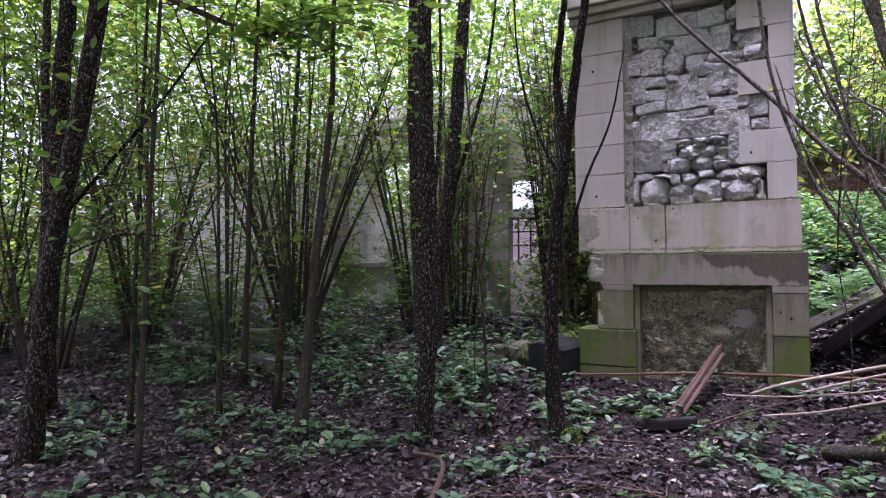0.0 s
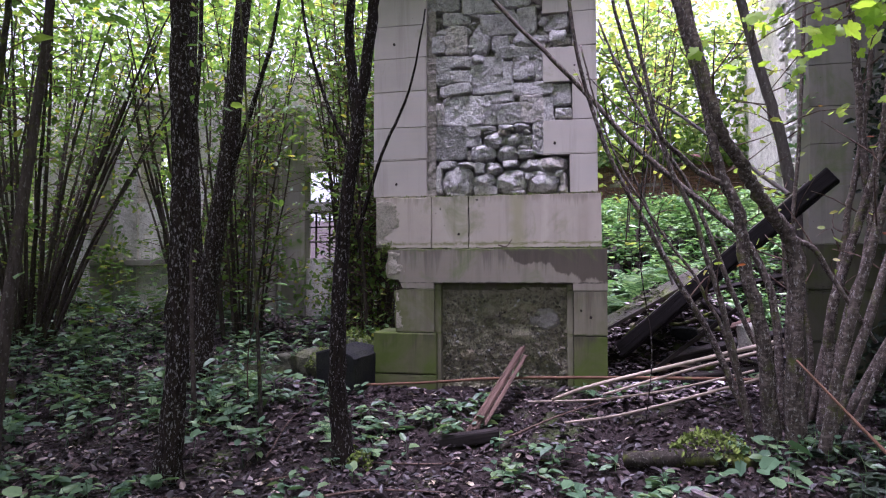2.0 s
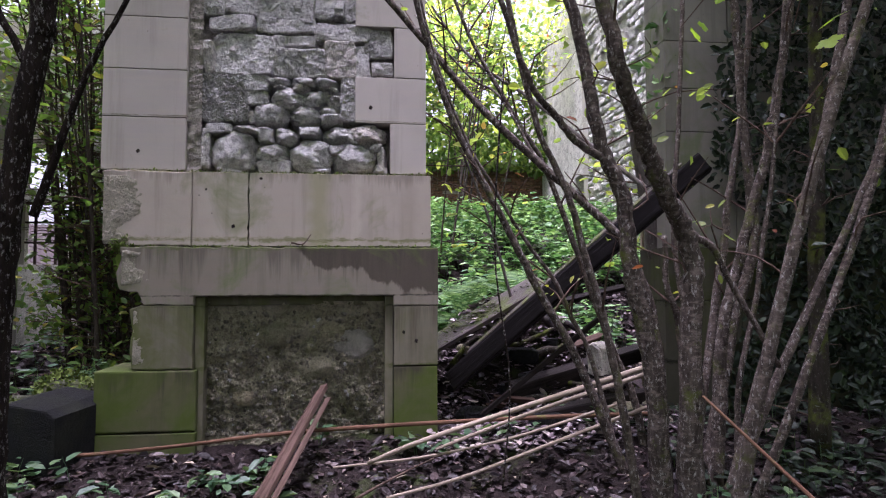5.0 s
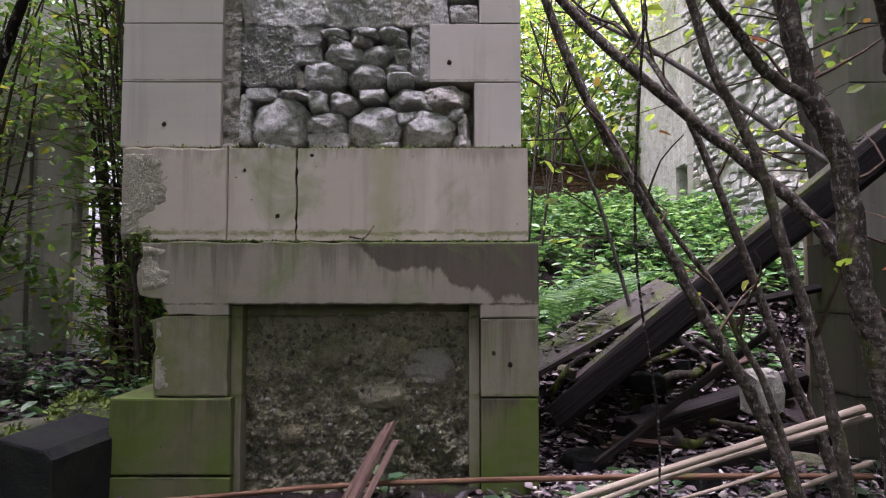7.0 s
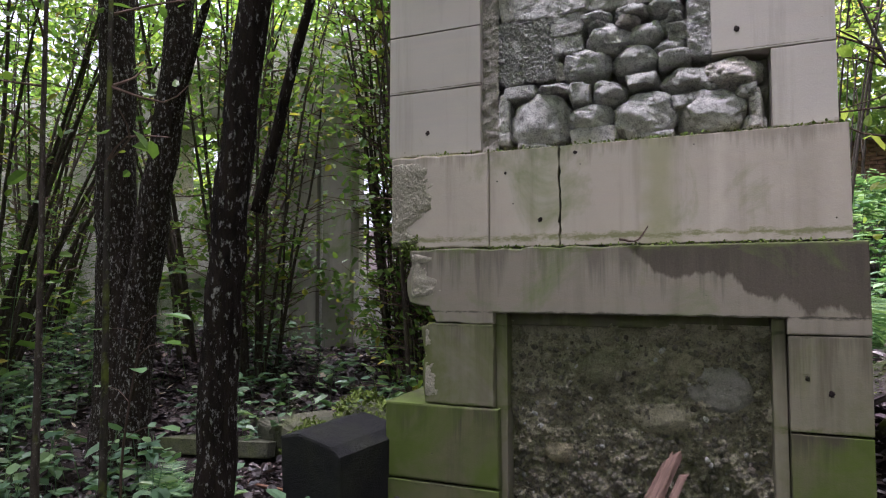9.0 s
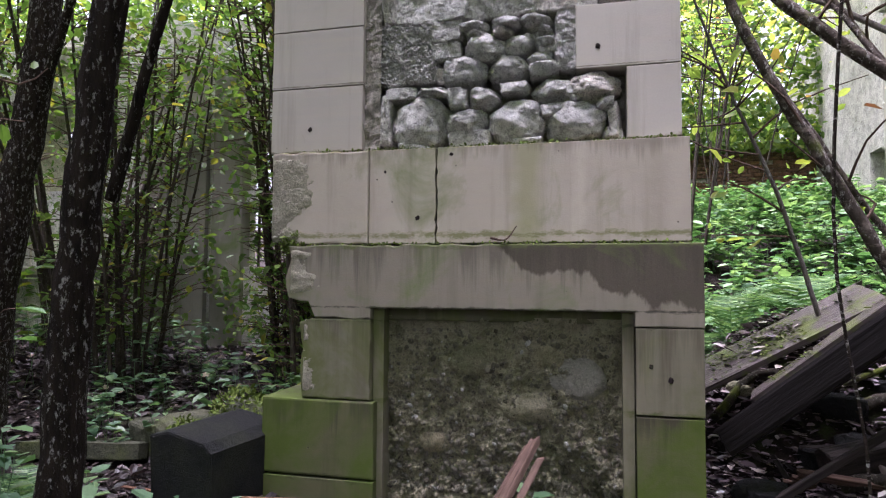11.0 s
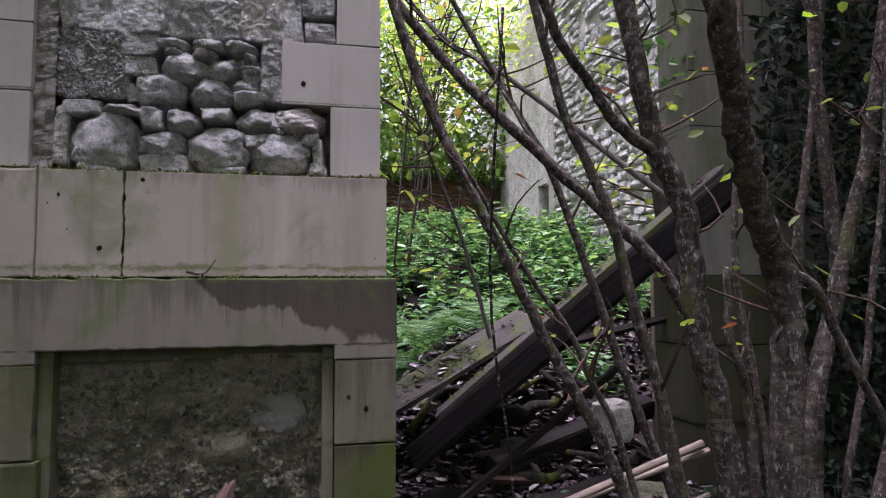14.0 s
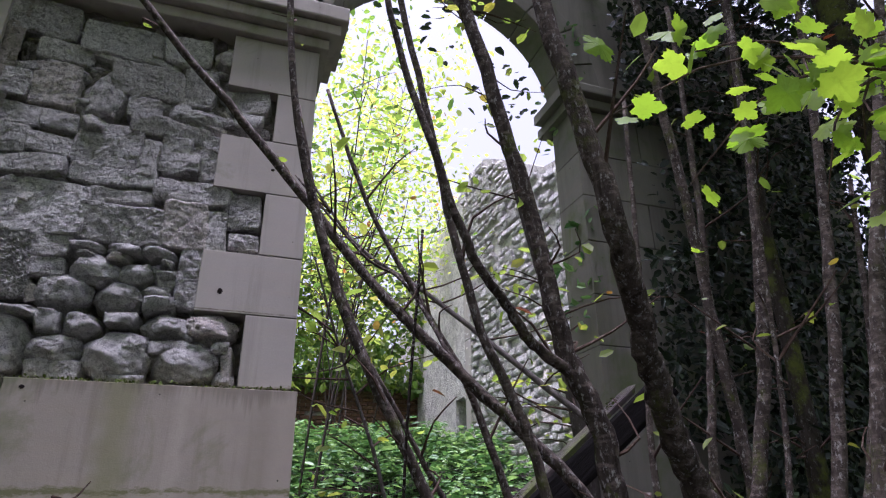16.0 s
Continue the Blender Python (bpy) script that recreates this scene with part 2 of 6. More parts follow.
# darker copy of the hazel bark, the wood's shade put into its colour
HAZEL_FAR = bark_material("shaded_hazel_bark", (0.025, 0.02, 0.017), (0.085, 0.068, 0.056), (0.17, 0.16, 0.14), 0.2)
TWIG = bark_material("twig_bark", (0.05, 0.032, 0.025), (0.14, 0.095, 0.075), (0.2, 0.17, 0.14))


def leaf_material(name, stops, trans=0.45, gloss=0.45):
    m, nt, b = material(name, gloss, 0.4)
    col = ramp(nt, random_of(nt, True), *stops)
    spot = noise_tex(nt, world_place(nt), 45, 3, 0.6)
    col = mix(nt, ramp(nt, spot, (0.5, grey(0)), (0.8, grey(0.35))), col, tuple(c * 0.55 for c in stops[0][1]))
    nt.links.new(col, b.inputs["Base Color"])
    if trans:
        tr = nt.nodes.new("ShaderNodeBsdfTranslucent")
        bright = mix(nt, 1.0, col, (1.5, 1.6, 0.8), "MULTIPLY")
        nt.links.new(bright, tr.inputs["Color"])
        ms = nt.nodes.new("ShaderNodeMixShader")
        ms.inputs[0].default_value = trans
        nt.links.new(b.outputs[0], ms.inputs[1])
        nt.links.new(tr.outputs[0], ms.inputs[2])
        nt.links.new(ms.outputs[0], nt.nodes["Material Output"].inputs["Surface"])
    return m


LEAF = leaf_material("hazel_leaves", ((0, (0.05, 0.10, 0.025)), (0.5, (0.085, 0.15, 0.035)), (0.9, (0.14, 0.20, 0.04)), (1.0, (0.28, 0.24, 0.04))))
LEAF_FAR = leaf_material("wood_leaves", ((0, (0.06, 0.12, 0.03)), (0.6, (0.12, 0.19, 0.05)), (1.0, (0.24, 0.29, 0.08))), 0.62)
LEAF_YELLOW = leaf_material("autumn_leaves", ((0, (0.20, 0.28, 0.07)), (0.6, (0.30, 0.37, 0.11)), (0.95, (0.42, 0.41, 0.12)), (1.0, (0.26, 0.08, 0.04))), 0.66)
LEAF_STOOL = leaf_material("stool_leaves", ((0, (0.14, 0.21, 0.04)), (0.55, (0.24, 0.29, 0.06)), (0.78, (0.34, 0.30, 0.06)), (0.84, (0.22, 0.06, 0.03)), (1.0, (0.14, 0.05, 0.03))), 0.45)
LEAF_MAPLE = leaf_material("maple_leaves", ((0, (0.20, 0.34, 0.03)), (1.0, (0.32, 0.44, 0.05))), 0.6)
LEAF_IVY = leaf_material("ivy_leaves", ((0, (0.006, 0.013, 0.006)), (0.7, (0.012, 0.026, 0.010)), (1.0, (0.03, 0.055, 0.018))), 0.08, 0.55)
LEAF_HERB = leaf_material("herb_leaves", ((0, (0.042, 0.09, 0.05)), (0.6, (0.078, 0.145, 0.072)), (1.0, (0.15, 0.225, 0.10))), 0.3)
LEAF_LUSH = leaf_material("lush_leaves", ((0, (0.04, 0.10, 0.04)), (0.5, (0.10, 0.20, 0.08)), (1.0, (0.26, 0.38, 0.18))), 0.32)
LITTER = leaf_material("fallen_leaves", ((0, (0.008, 0.005, 0.0052)), (0.45, (0.021, 0.013, 0.0135)), (0.80, (0.052, 0.033, 0.032)), (0.96, (0.14, 0.10, 0.092)), (1.0, (0.38, 0.31, 0.22))), 0.0, 0.5)

# wet gloss, in paler colours that carry the skylight of the gateway
LITTER_WET_LIT = leaf_material("wet_lit_fallen_leaves", ((0, (0.045, 0.033, 0.036)), (0.45, (0.15, 0.115, 0.125)), (0.80, (0.30, 0.24, 0.25)), (1.0, (0.5, 0.43, 0.38))), 0.0, 0.22)


def soil_material():
    m, nt, b = material("forest_soil", 0.9, 0.15)
    p = world_place(nt)
    n1 = noise_tex(nt, p, 30, 8, 0.75)
    col = ramp(nt, n1, (0.3, (0.008, 0.006, 0.006)), (0.55, (0.026, 0.018, 0.017)), (0.8, (0.065, 0.048, 0.042)))
    n2 = noise_tex(nt, p, 1.7, 6, 0.7)
    col = mix(nt, ramp(nt, n2, (0.56, grey(0)), (0.68, grey(0.75))), col, (0.05, 0.075, 0.018))
    nt.links.new(col, b.inputs["Base Color"])
    bump(nt, b, n1, 0.9, 0.03)
    return m


SOIL = soil_material()


def wood_material(name, dark, light, moss=0.0, rough=0.75):
    m, nt, b = material(name, rough, 0.3 if rough < 0.6 else 0.1)
    p = coords(nt, "Object", (1.5, 30, 30))
    n1 = noise_tex(nt, p, 2.0, 6, 0.65, 0.3)
    col = ramp(nt, n1, (0.3, dark), (0.7, light))
    n3 = noise_tex(nt, coords(nt, "Object"), 3.0, 6, 0.7)
    col = mix(nt, ramp(nt, n3, (0.45, grey(0)), (0.75, grey(0.5))), col, tuple(c * 0.4 for c in dark))
    if moss:
        n2 = noise_tex(nt, coords(nt, "Object"), 5.5, 6, 0.75)
        col = mix(nt, ramp(nt, n2, (0.6 - 0.2 * moss, grey(0)), (0.7 - 0.2 * moss, grey(0.9))), col, (0.10, 0.12, 0.03))
    nt.links.new(col, b.inputs["Base Color"])
    bump(nt, b, n1, 0.8, 0.01)
    return m


TIMBER_BLACK = wood_material("black_timber", (0.004, 0.0033, 0.0033), (0.014, 0.011, 0.011))
TIMBER = wood_material("rotten_timber", (0.010, 0.008, 0.008), (0.038, 0.030, 0.028))
BOARD = wood_material("wet_weathered_board", (0.045, 0.034, 0.036), (0.17, 0.13, 0.135), 0.45, 0.36)
BROKEN = wood_material("split_wood", (0.045, 0.028, 0.022), (0.15, 0.095, 0.075))
POLE = wood_material("peeled_pole", (0.22, 0.17, 0.13), (0.42, 0.34, 0.27), 0.0, 0.6)
STICK = wood_material("red_brown_stick", (0.07, 0.035, 0.022), (0.20, 0.11, 0.07), 0.1)
MOSS = leaf_material("moss", ((0, (0.06, 0.09, 0.012)), (1, (0.12, 0.16, 0.025))), 0.0, 0.9)
IRON, _nt, _b = material("rusty_iron", 0.8, 0.3)
_b.inputs["Base Color"].default_value = (0.04, 0.025, 0.02, 1)

# ---- building helpers ----
rng = np.random.default_rng(7)


def smooth(a, b, v):
    t = np.clip((np.asarray(v, float) - a) / (b - a), 0, 1)
    return t * t * (3 - 2 * t)


def gz(x, y):
    """The ground's height."""
    x, y = np.asarray(x, float), np.asarray(y, float)
    z = 0.04 + 0.30 * smooth(4.9, 6.7, y) + 0.40 * smooth(7.0, 11.0, y) + 0.5 * smooth(12, 30, y)
    z = z + 0.16 * smooth(0.3, 1.4, x) * smooth(3.6, 5.2, y) * (1 - smooth(6.5, 7.5, y))
    z = z + 1.55 * smooth(-1.6, 0.4, x) * smooth(7.4, 12.5, y) * (1 - 0.6 * smooth(20, 40, y))
    z = z + 0.18 * smooth(-4.0, -7.5, x)
    z = z + 0.25 * np.exp(-((x - 1.6) / 0.5) ** 2 - ((y - 7.35) / 0.45) ** 2) + 0.85 * np.exp(-((x - 1.1) / 0.75) ** 2 - ((y - 7.8) / 0.5) ** 2)
    z = z + 0.035 * np.sin(2.1 * x + 0.7 * y) * np.sin(1.7 * y - 0.4 * x) + 0.018 * np.sin(5.3 * x + 1.1) * np.sin(4.7 * y)
    return z + 5.0 * smooth(24, 60, np.hypot(x, y - 5))


def data_mesh(name, verts, faces, mat, smooth_faces=False):
    me = bpy.data.meshes.new(name)
    me.from_pydata([tuple(v) for v in verts], [], [tuple(f) for f in faces])
    me.materials.append(mat)
    if smooth_faces:
        me.polygons.foreach_set("use_smooth", [True] * len(me.polygons))
    me.update()
    return me


def quad_mesh(name, verts, quads, mat, smooth_faces=False):
    """A mesh of quads from arrays."""
    me = bpy.data.meshes.new(name)
    n = len(quads)
    me.vertices.add(len(verts))
    me.vertices.foreach_set("co", np.asarray(verts, np.float32).ravel())
    me.loops.add(4 * n)
    me.loops.foreach_set("vertex_index", np.asarray(quads, np.int32).ravel())
    me.polygons.add(n)
    me.polygons.foreach_set("loop_start", np.arange(n, dtype=np.int32) * 4)
    me.polygons.foreach_set("use_smooth", np.full(n, smooth_faces))
    me.materials.append(mat)
    me.update(calc_edges=True)
    return me


def child(name, me, parent, label=""):
    ob = new(name, me)
    ob.parent = parent
    return tagged(ob, label)


def thing(name, label, category, at=(0, 0, 0), group="", kind=""):
    ob = new(name)
    ob.location = at
    return tagged(ob, label, category, group, kind)


def bm_mesh(name, bm, mat, smooth_faces=False):
    me = bpy.data.meshes.new(name)
    bm.normal_update()
    bm.to_mesh(me)
    bm.free()
    me.materials.append(mat)
    if smooth_faces:
        me.polygons.foreach_set("use_smooth", [True] * len(me.polygons))
    return me


def slab_mesh(name, outline, y0, y1, mat, bevel=0.006, jitter=0.0):
    """A flat stone with the given outline (x, z), from y0 at the front to y1 behind, with worn front edges."""
    bm = bmesh.new()
    front = [bm.verts.new((x + random.uniform(-jitter, jitter), y0, z + random.uniform(-jitter, jitter))) for x, z in outline]
    f = bm.faces.new(front)
    bm.normal_update()
    if f.normal.y > 0:
        f.normal_flip()
    r = bmesh.ops.extrude_face_region(bm, geom=[f])
    back = [v for v in r["geom"] if isinstance(v, bmesh.types.BMVert)]
    for v in back:
        v.co.y = y1
    bmesh.ops.recalc_face_normals(bm, faces=bm.faces)
    edges = [e for e in bm.edges if all(abs(v.co.y - y0) < 1e-5 for v in e.verts)]
    if bevel:
        bmesh.ops.bevel(bm, geom=edges, offset=bevel, segments=2, affect="EDGES", profile=0.6)
    return bm_mesh(name, bm, mat)


def block(parent, x0, x1, z0, z1, y0, depth, mat, name="ashlar_block", label="", bevel=0.0035, gap=0.003):
    o = [(x0 + gap, z0 + gap), (x1 - gap, z0 + gap), (x1 - gap, z1 - gap), (x0 + gap, z1 - gap)]
    return child(name, slab_mesh(name, o, y0, y0 + depth, mat, bevel, 0.001), parent, label)


def ragged(points, amount=0.012, step=0.04):
    """An outline with its edges broken into an uneven line."""
    out = []
    for (ax, az), (bx, bz) in zip(points, points[1:]):
        n = max(1, int(math.hypot(bx - ax, bz - az) / step))
        for i in range(n):
            t = i / n
            k = amount if 0 < i else 0.0
            out.append((ax + (bx - ax) * t + random.uniform(-k, k), az + (bz - az) * t + random.uniform(-k, k)))
    out.append(points[-1])
    return out


def stone_mesh(name, w, d, h, mat, squared=0, seed=0, sub=3):
    """A field stone or a roughly squared one, w wide, d deep, h high."""
    bm = bmesh.new()
    bmesh.ops.create_icosphere(bm, subdivisions=sub, radius=1.0)
    power = (0.84, 0.36, 0.30)[squared]
    off = Vector((seed * 3.17, seed * 1.31, seed * 7.7))
    dice = random.Random(seed)
    cuts = []
    for _ in range(4 if squared == 0 else 1):
        n = Vector((dice.uniform(-1, 1), -dice.uniform(0.2, 1.2), dice.uniform(-1, 1))).normalized()
        cuts.append((n, dice.uniform(0.80, 0.98)))
    rough = (0.09, 0.09, 0.10)[squared]
    for v in bm.verts:
        c = v.co.normalized()
        q = Vector([math.copysign(abs(a) ** power, a) for a in c])
        k = 1 + rough * noise.noise(c * 1.7 + off) * 1.8 + rough * 0.8 * noise.noise(c * 4.5 + off)
        k += rough * 0.7 * (0.5 - abs(noise.noise(c * 3.1 - off))) + rough * 0.35 * noise.noise(c * 10 + off)
        if sub > 3:
            k += 0.016 * noise.noise(c * 19 + off) - 0.03 * max(0.0, noise.noise(c * 13 - off) - 0.15) + 0.010 * noise.noise(c * 40 + off)
        if squared == 2:
            k += 0.06 * noise.noise(c * 9 + off) + 0.05 * noise.noise(c * 19 + off)
        for n, far in cuts:
            over = q.dot(n) - far
            if over > 0:
                q -= n * over * 0.6
        v.co = Vector((q.x * w / 2, q.y * d / 2, q.z * h / 2)) * k
    return bm_mesh(name, bm, mat, sub > 3)


def hewn_mesh(name, w, h, deep, mat, seed, amount, tooled=0.0):
    """A hewn stone: a flat uneven front with broken edges, its sides running back into the wall."""
    step = 0.008
    nx, nz = int(w / step) + 3, int(h / step) + 3
    off = Vector((seed * 2.3, seed * 5.1, seed * 0.7))
    dice = random.Random(seed)
    tx, tz = dice.uniform(-0.10, 0.10), dice.uniform(-0.12, 0.08)
    verts = []
    for j in range(nz):
        for i in range(nx):
            x, z = (i / (nx - 1) - 0.5) * w, (j / (nz - 1) - 0.5) * h
            e = min(w / 2 - abs(x), h / 2 - abs(z))
            p = Vector((x, seed * 0.37, z))
            y = amount * (noise.noise(p * 9 + off) + 0.7 * noise.noise(p * 22 + off) + 0.5 * noise.noise(p * 50 + off) + 0.35 * noise.noise(p * 95 + off)) + tx * x + tz * z
            if tooled:
                q = Vector(((x + z) * 26, seed, (z - x) * 60))
                y += tooled * (abs(noise.noise(q + off)) * 1.8 + 0.6 * noise.noise(q * 1.9 + off))
            corner = max(0.0, 1 - e / (0.018 + 0.012 * noise.noise(p * 14 - off)))
            y += 0.03 * corner * corner
            a, b = noise.noise(p * 6 + off), noise.noise(p * 6 - off)
            if e < 1e-6:
                y = deep
            pull = 1 - 0.10 * max(0.0, (2 * abs(x) / w) * (2 * abs(z) / h) - 0.55) / 0.45
            verts.append((x * pull + 0.016 * a, y, z * pull + 0.016 * b))
    i = np.arange(nx * nz).reshape(nz, nx)
    return quad_mesh(name, verts, np.stack([i[:-1, :-1], i[:-1, 1:], i[1:, 1:], i[1:, :-1]], -1).reshape(-1, 4), mat)


def rough_wall(name, x0, x1, z0, z1, y, mat, step=0.03, amount=0.02, seed=0.0, freq=6.0):
    """A rough upright face as a fine grid."""
    nx, nz = max(2, int((x1 - x0) / step)), max(2, int((z1 - z0) / step))
    xs, zs = np.linspace(x0, x1, nx), np.linspace(z0, z1, nz)
    verts = []
    for z in zs:
        for x in xs:
            p = Vector((x * freq, seed, z * freq))
            verts.append((x, y + amount * (noise.noise(p) + 0.5 * noise.noise(p * 2.7) + 0.3 * noise.noise(p * 6) + 0.2 * noise.noise(p * 13)), z))
    i = np.arange(nx * nz).reshape(nz, nx)
    quads = np.stack([i[:-1, :-1], i[:-1, 1:], i[1:, 1:], i[1:, :-1]], -1).reshape(-1, 4)
    return quad_mesh(name, verts, quads, mat)


def box_mesh(name, x0, x1, y0, y1, z0, z1, mat, bevel=0.0, wob=0.0):
    bm = bmesh.new()
    bmesh.ops.create_cube(bm, size=1.0)
    for v in bm.verts:
        v.co = Vector(((x0 + x1) / 2 + v.co.x * (x1 - x0), (y0 + y1) / 2 + v.co.y * (y1 - y0), (z0 + z1) / 2 + v.co.z * (z1 - z0)))
        v.co += Vector([random.uniform(-wob, wob) for _ in range(3)])
    if bevel:
        bmesh.ops.bevel(bm, geom=bm.edges[:], offset=bevel, segments=2, affect="EDGES", profile=0.6)
    return bm_mesh(name, bm, mat)


def curve_points(pts, n):
    """n points on a smooth curve through pts."""
    p = np.asarray(pts, float)
    p = np.vstack([2 * p[0] - p[1], p, 2 * p[-1] - p[-2]])
    t = np.linspace(0, len(p) - 3 - 1e-6, n)
    i, f = t.astype(int), (t % 1)[:, None]
    a, b, c, d = p[i], p[i + 1], p[i + 2], p[i + 3]
    return 0.5 * (2 * b + (c - a) * f + (2 * a - 5 * b + 4 * c - d) * f ** 2 + (3 * b - a - 3 * c + d) * f ** 3)


def tube(pts, r0, r1, sides=8, rough=0.0, flare=0.0, power=1.0):
    """Vertices and quads of a tapered, slightly uneven tube along pts."""
    p = np.asarray(pts, float)
    n = len(p)
    tan = np.gradient(p, axis=0)
    tan /= np.linalg.norm(tan, axis=1)[:, None] + 1e-9
    ref = np.broadcast_to(np.array([0.31, 0.95, 0.05]) if abs(tan[:, 1]).mean() < 0.7 else np.array([0.95, 0.1, 0.3]), p.shape)
    u = np.cross(tan, ref)
    u /= np.linalg.norm(u, axis=1)[:, None] + 1e-9
    w = np.cross(tan, u)
    t = np.linspace(0, 1, n)
    r = r0 + (r1 - r0) * t ** power
    r = r * (1 + flare * np.exp(-t * n / 2.2))
    a = np.linspace(0, 2 * np.pi, sides, endpoint=False)
    rr = r[:, None] * (1 + rough * rng.normal(0, 1, (n, sides)))
    v = p[:, None, :] + rr[..., None] * (np.cos(a)[None, :, None] * u[:, None, :] + np.sin(a)[None, :, None] * w[:, None, :])
    i = np.arange(n * sides).reshape(n, sides)
    q = np.stack([i[:-1], np.roll(i[:-1], -1, 1), np.roll(i[1:], -1, 1), i[1:]], -1).reshape(-1, 4)
    verts = v.reshape(-1, 3)
    # closed ends
    verts = np.vstack([verts, p[0], p[-1]])
    e0, e1 = n * sides, n * sides + 1
    k = np.arange(0, sides, 2)
    c0 = np.stack([np.full(len(k), e0), i[0, (k + 2) % sides], i[0, (k + 1) % sides], i[0, k]], -1)
    c1 = np.stack([np.full(len(k), e1), i[-1, k], i[-1, (k + 1) % sides], i[-1, (k + 2) % sides]], -1)
    return verts, np.vstack([q, c0, c1])


def joined(parts):
    vs, qs, k = [], [], 0
    for v, q in parts:
        vs.append(v)
        qs.append(q + k)
        k += len(v)
    return np.vstack(vs), np.vstack(qs)


OVAL = np.array([(0, 0, 0), (0.3, 0.27, 0.06), (0.75, 0.22, 0.03), (1, 0, -0.06), (0.75, -0.22, 0.03), (0.3, -0.27, 0.06)])
OVAL_QUADS = np.array([(0, 3, 2, 1), (0, 5, 4, 3)])
LOBES = [(0, 0), (-0.06, 0.10), (-0.16, 0.30), (-0.08, 0.36), (-0.10, 0.46), (0.04, 0.42), (0.14, 0.50), (0.16, 0.62), (0.24, 0.62), (0.36, 0.74), (0.38, 0.60), (0.50, 0.62), (0.52, 0.50), (0.60, 0.46), (0.52, 0.30), (0.66, 0.30), (0.74, 0.34), (0.80, 0.20), (0.90, 0.16), (1.0, 0.0)]


def maple_template():
    up = [(x, y) for x, y in LOBES]
    outline = up + [(x, -y) for x, y in reversed(up[1:-1])]
    v = np.array([(0.32, 0, 0.03)] + [(x, y, -0.10 * abs(y) - 0.05 * x * x) for x, y in outline])
    n = len(outline)
    q = [(0, 1 + k, 1 + (k + 1) % n, 1 + (k + 2) % n) for k in range(0, n, 2)]
    return v, np.array(q)


def leaves(name, places, size, mat, flat=0.5, spread=0.35, template=None, heading=None, up=(0, 0, 1)):
    """One mesh of many single leaves at the given places."""
    tv, tq = template if template else (OVAL, OVAL_QUADS)
    p = np.asarray(places, float)
    n = len(p)
    nrm = rng.normal(0, 1, (n, 3)) * (1 - flat) + np.asarray(up, float) * flat * 2
    nrm /= np.linalg.norm(nrm, axis=1)[:, None]
    d = rng.normal(0, 1, (n, 3))
    if heading is not None:
        d = d * 0.6 + np.asarray(heading)
    d -= (d * nrm).sum(1)[:, None] * nrm
    d /= np.linalg.norm(d, axis=1)[:, None] + 1e-9
    s = np.cross(nrm, d)
    k = size * np.clip(1 + spread * rng.normal(0, 1, n), 0.4, 1.9)
    curl = rng.normal(1.0, 0.8, n)
    v = p[:, None, :] + k[:, None, None] * (tv[None, :, 0:1] * d[:, None, :] + tv[None, :, 1:2] * s[:, None, :]
                                            + (tv[None, :, 2:3] * curl[:, None, None]) * nrm[:, None, :])
    q = tq[None] + (np.arange(n) * len(tv))[:, None, None]
    return quad_mesh(name, v.reshape(-1, 3), q.reshape(-1, 4), mat)


# ---- ground ----
def spaced(lo, a, b, hi, fine, n):
    inner = np.arange(a, b, fine)
    g = np.linspace(0, 1, n + 1)[1:] ** 2.2
    return np.concatenate([(a - (a - lo) * g)[::-1], inner, b + (hi - b) * g])


def build_ground():
    xs, ys = spaced(-90, -9, 5, 90, 0.09, 22), spaced(-70, -2, 12, 95, 0.09, 22)
    X, Y = np.meshgrid(xs, ys)
    Z = gz(X, Y)
    near = np.exp(-((X + 2) / 12) ** 4 - ((Y - 4) / 12) ** 4)
    Z = Z + near * rng.normal(0, 0.009, Z.shape)
    i = np.arange(X.size).reshape(X.shape)
    q = np.stack([i[:-1, :-1], i[:-1, 1:], i[1:, 1:], i[1:, :-1]], -1).reshape(-1, 4)
    ob = new("ground", quad_mesh("ground", np.stack([X, Y, Z], -1).reshape(-1, 3), q, SOIL, True))
    tagged(ob, "dark moist forest soil with patches of moss under fallen leaves", "ground", kind="structure")


build_ground()

# ---- the facade: two dressed stone piers and an arch between them ----
COURSES = [2.19, 2.555, 2.885, 3.25, 3.585, 3.915, 4.28]


def panel_depth(x, z):
    """How far the eroded infill lies behind its old face: lumps, washed-out hollows and fine grit."""
    p = Vector((x, 3.0, z))
    low = float(smooth(1.15, 0.55, z))
    d = 0.045 * noise.noise(p * 5) + 0.034 * noise.noise(p * 13) - 0.016 * abs(noise.noise(p * 21))
    d += (0.010 + 0.008 * low) * noise.noise(p * 38) + (0.006 + 0.008 * low) * noise.noise(p * 75)
    d += 0.020 * max(0.0, noise.noise(p * 17 + Vector((5, 0, 2))) - 0.2)
    return d + 0.02 * low


def eroded_panel():
    step = 0.007
    nx, nz = int(1.23 / step), int(1.1 / step)
    v = [(x, 6.785 + panel_depth(x, z), z) for z in np.linspace(0.2, 1.30, nz) for x in np.linspace(-1.2, 0.03, nx)]
    i = np.arange(nx * nz).reshape(nz, nx)
    return quad_mesh("panel", v, np.stack([i[:-1, :-1], i[:-1, 1:], i[1:, 1:], i[1:, :-1]], -1).reshape(-1, 4), CONCRETE)


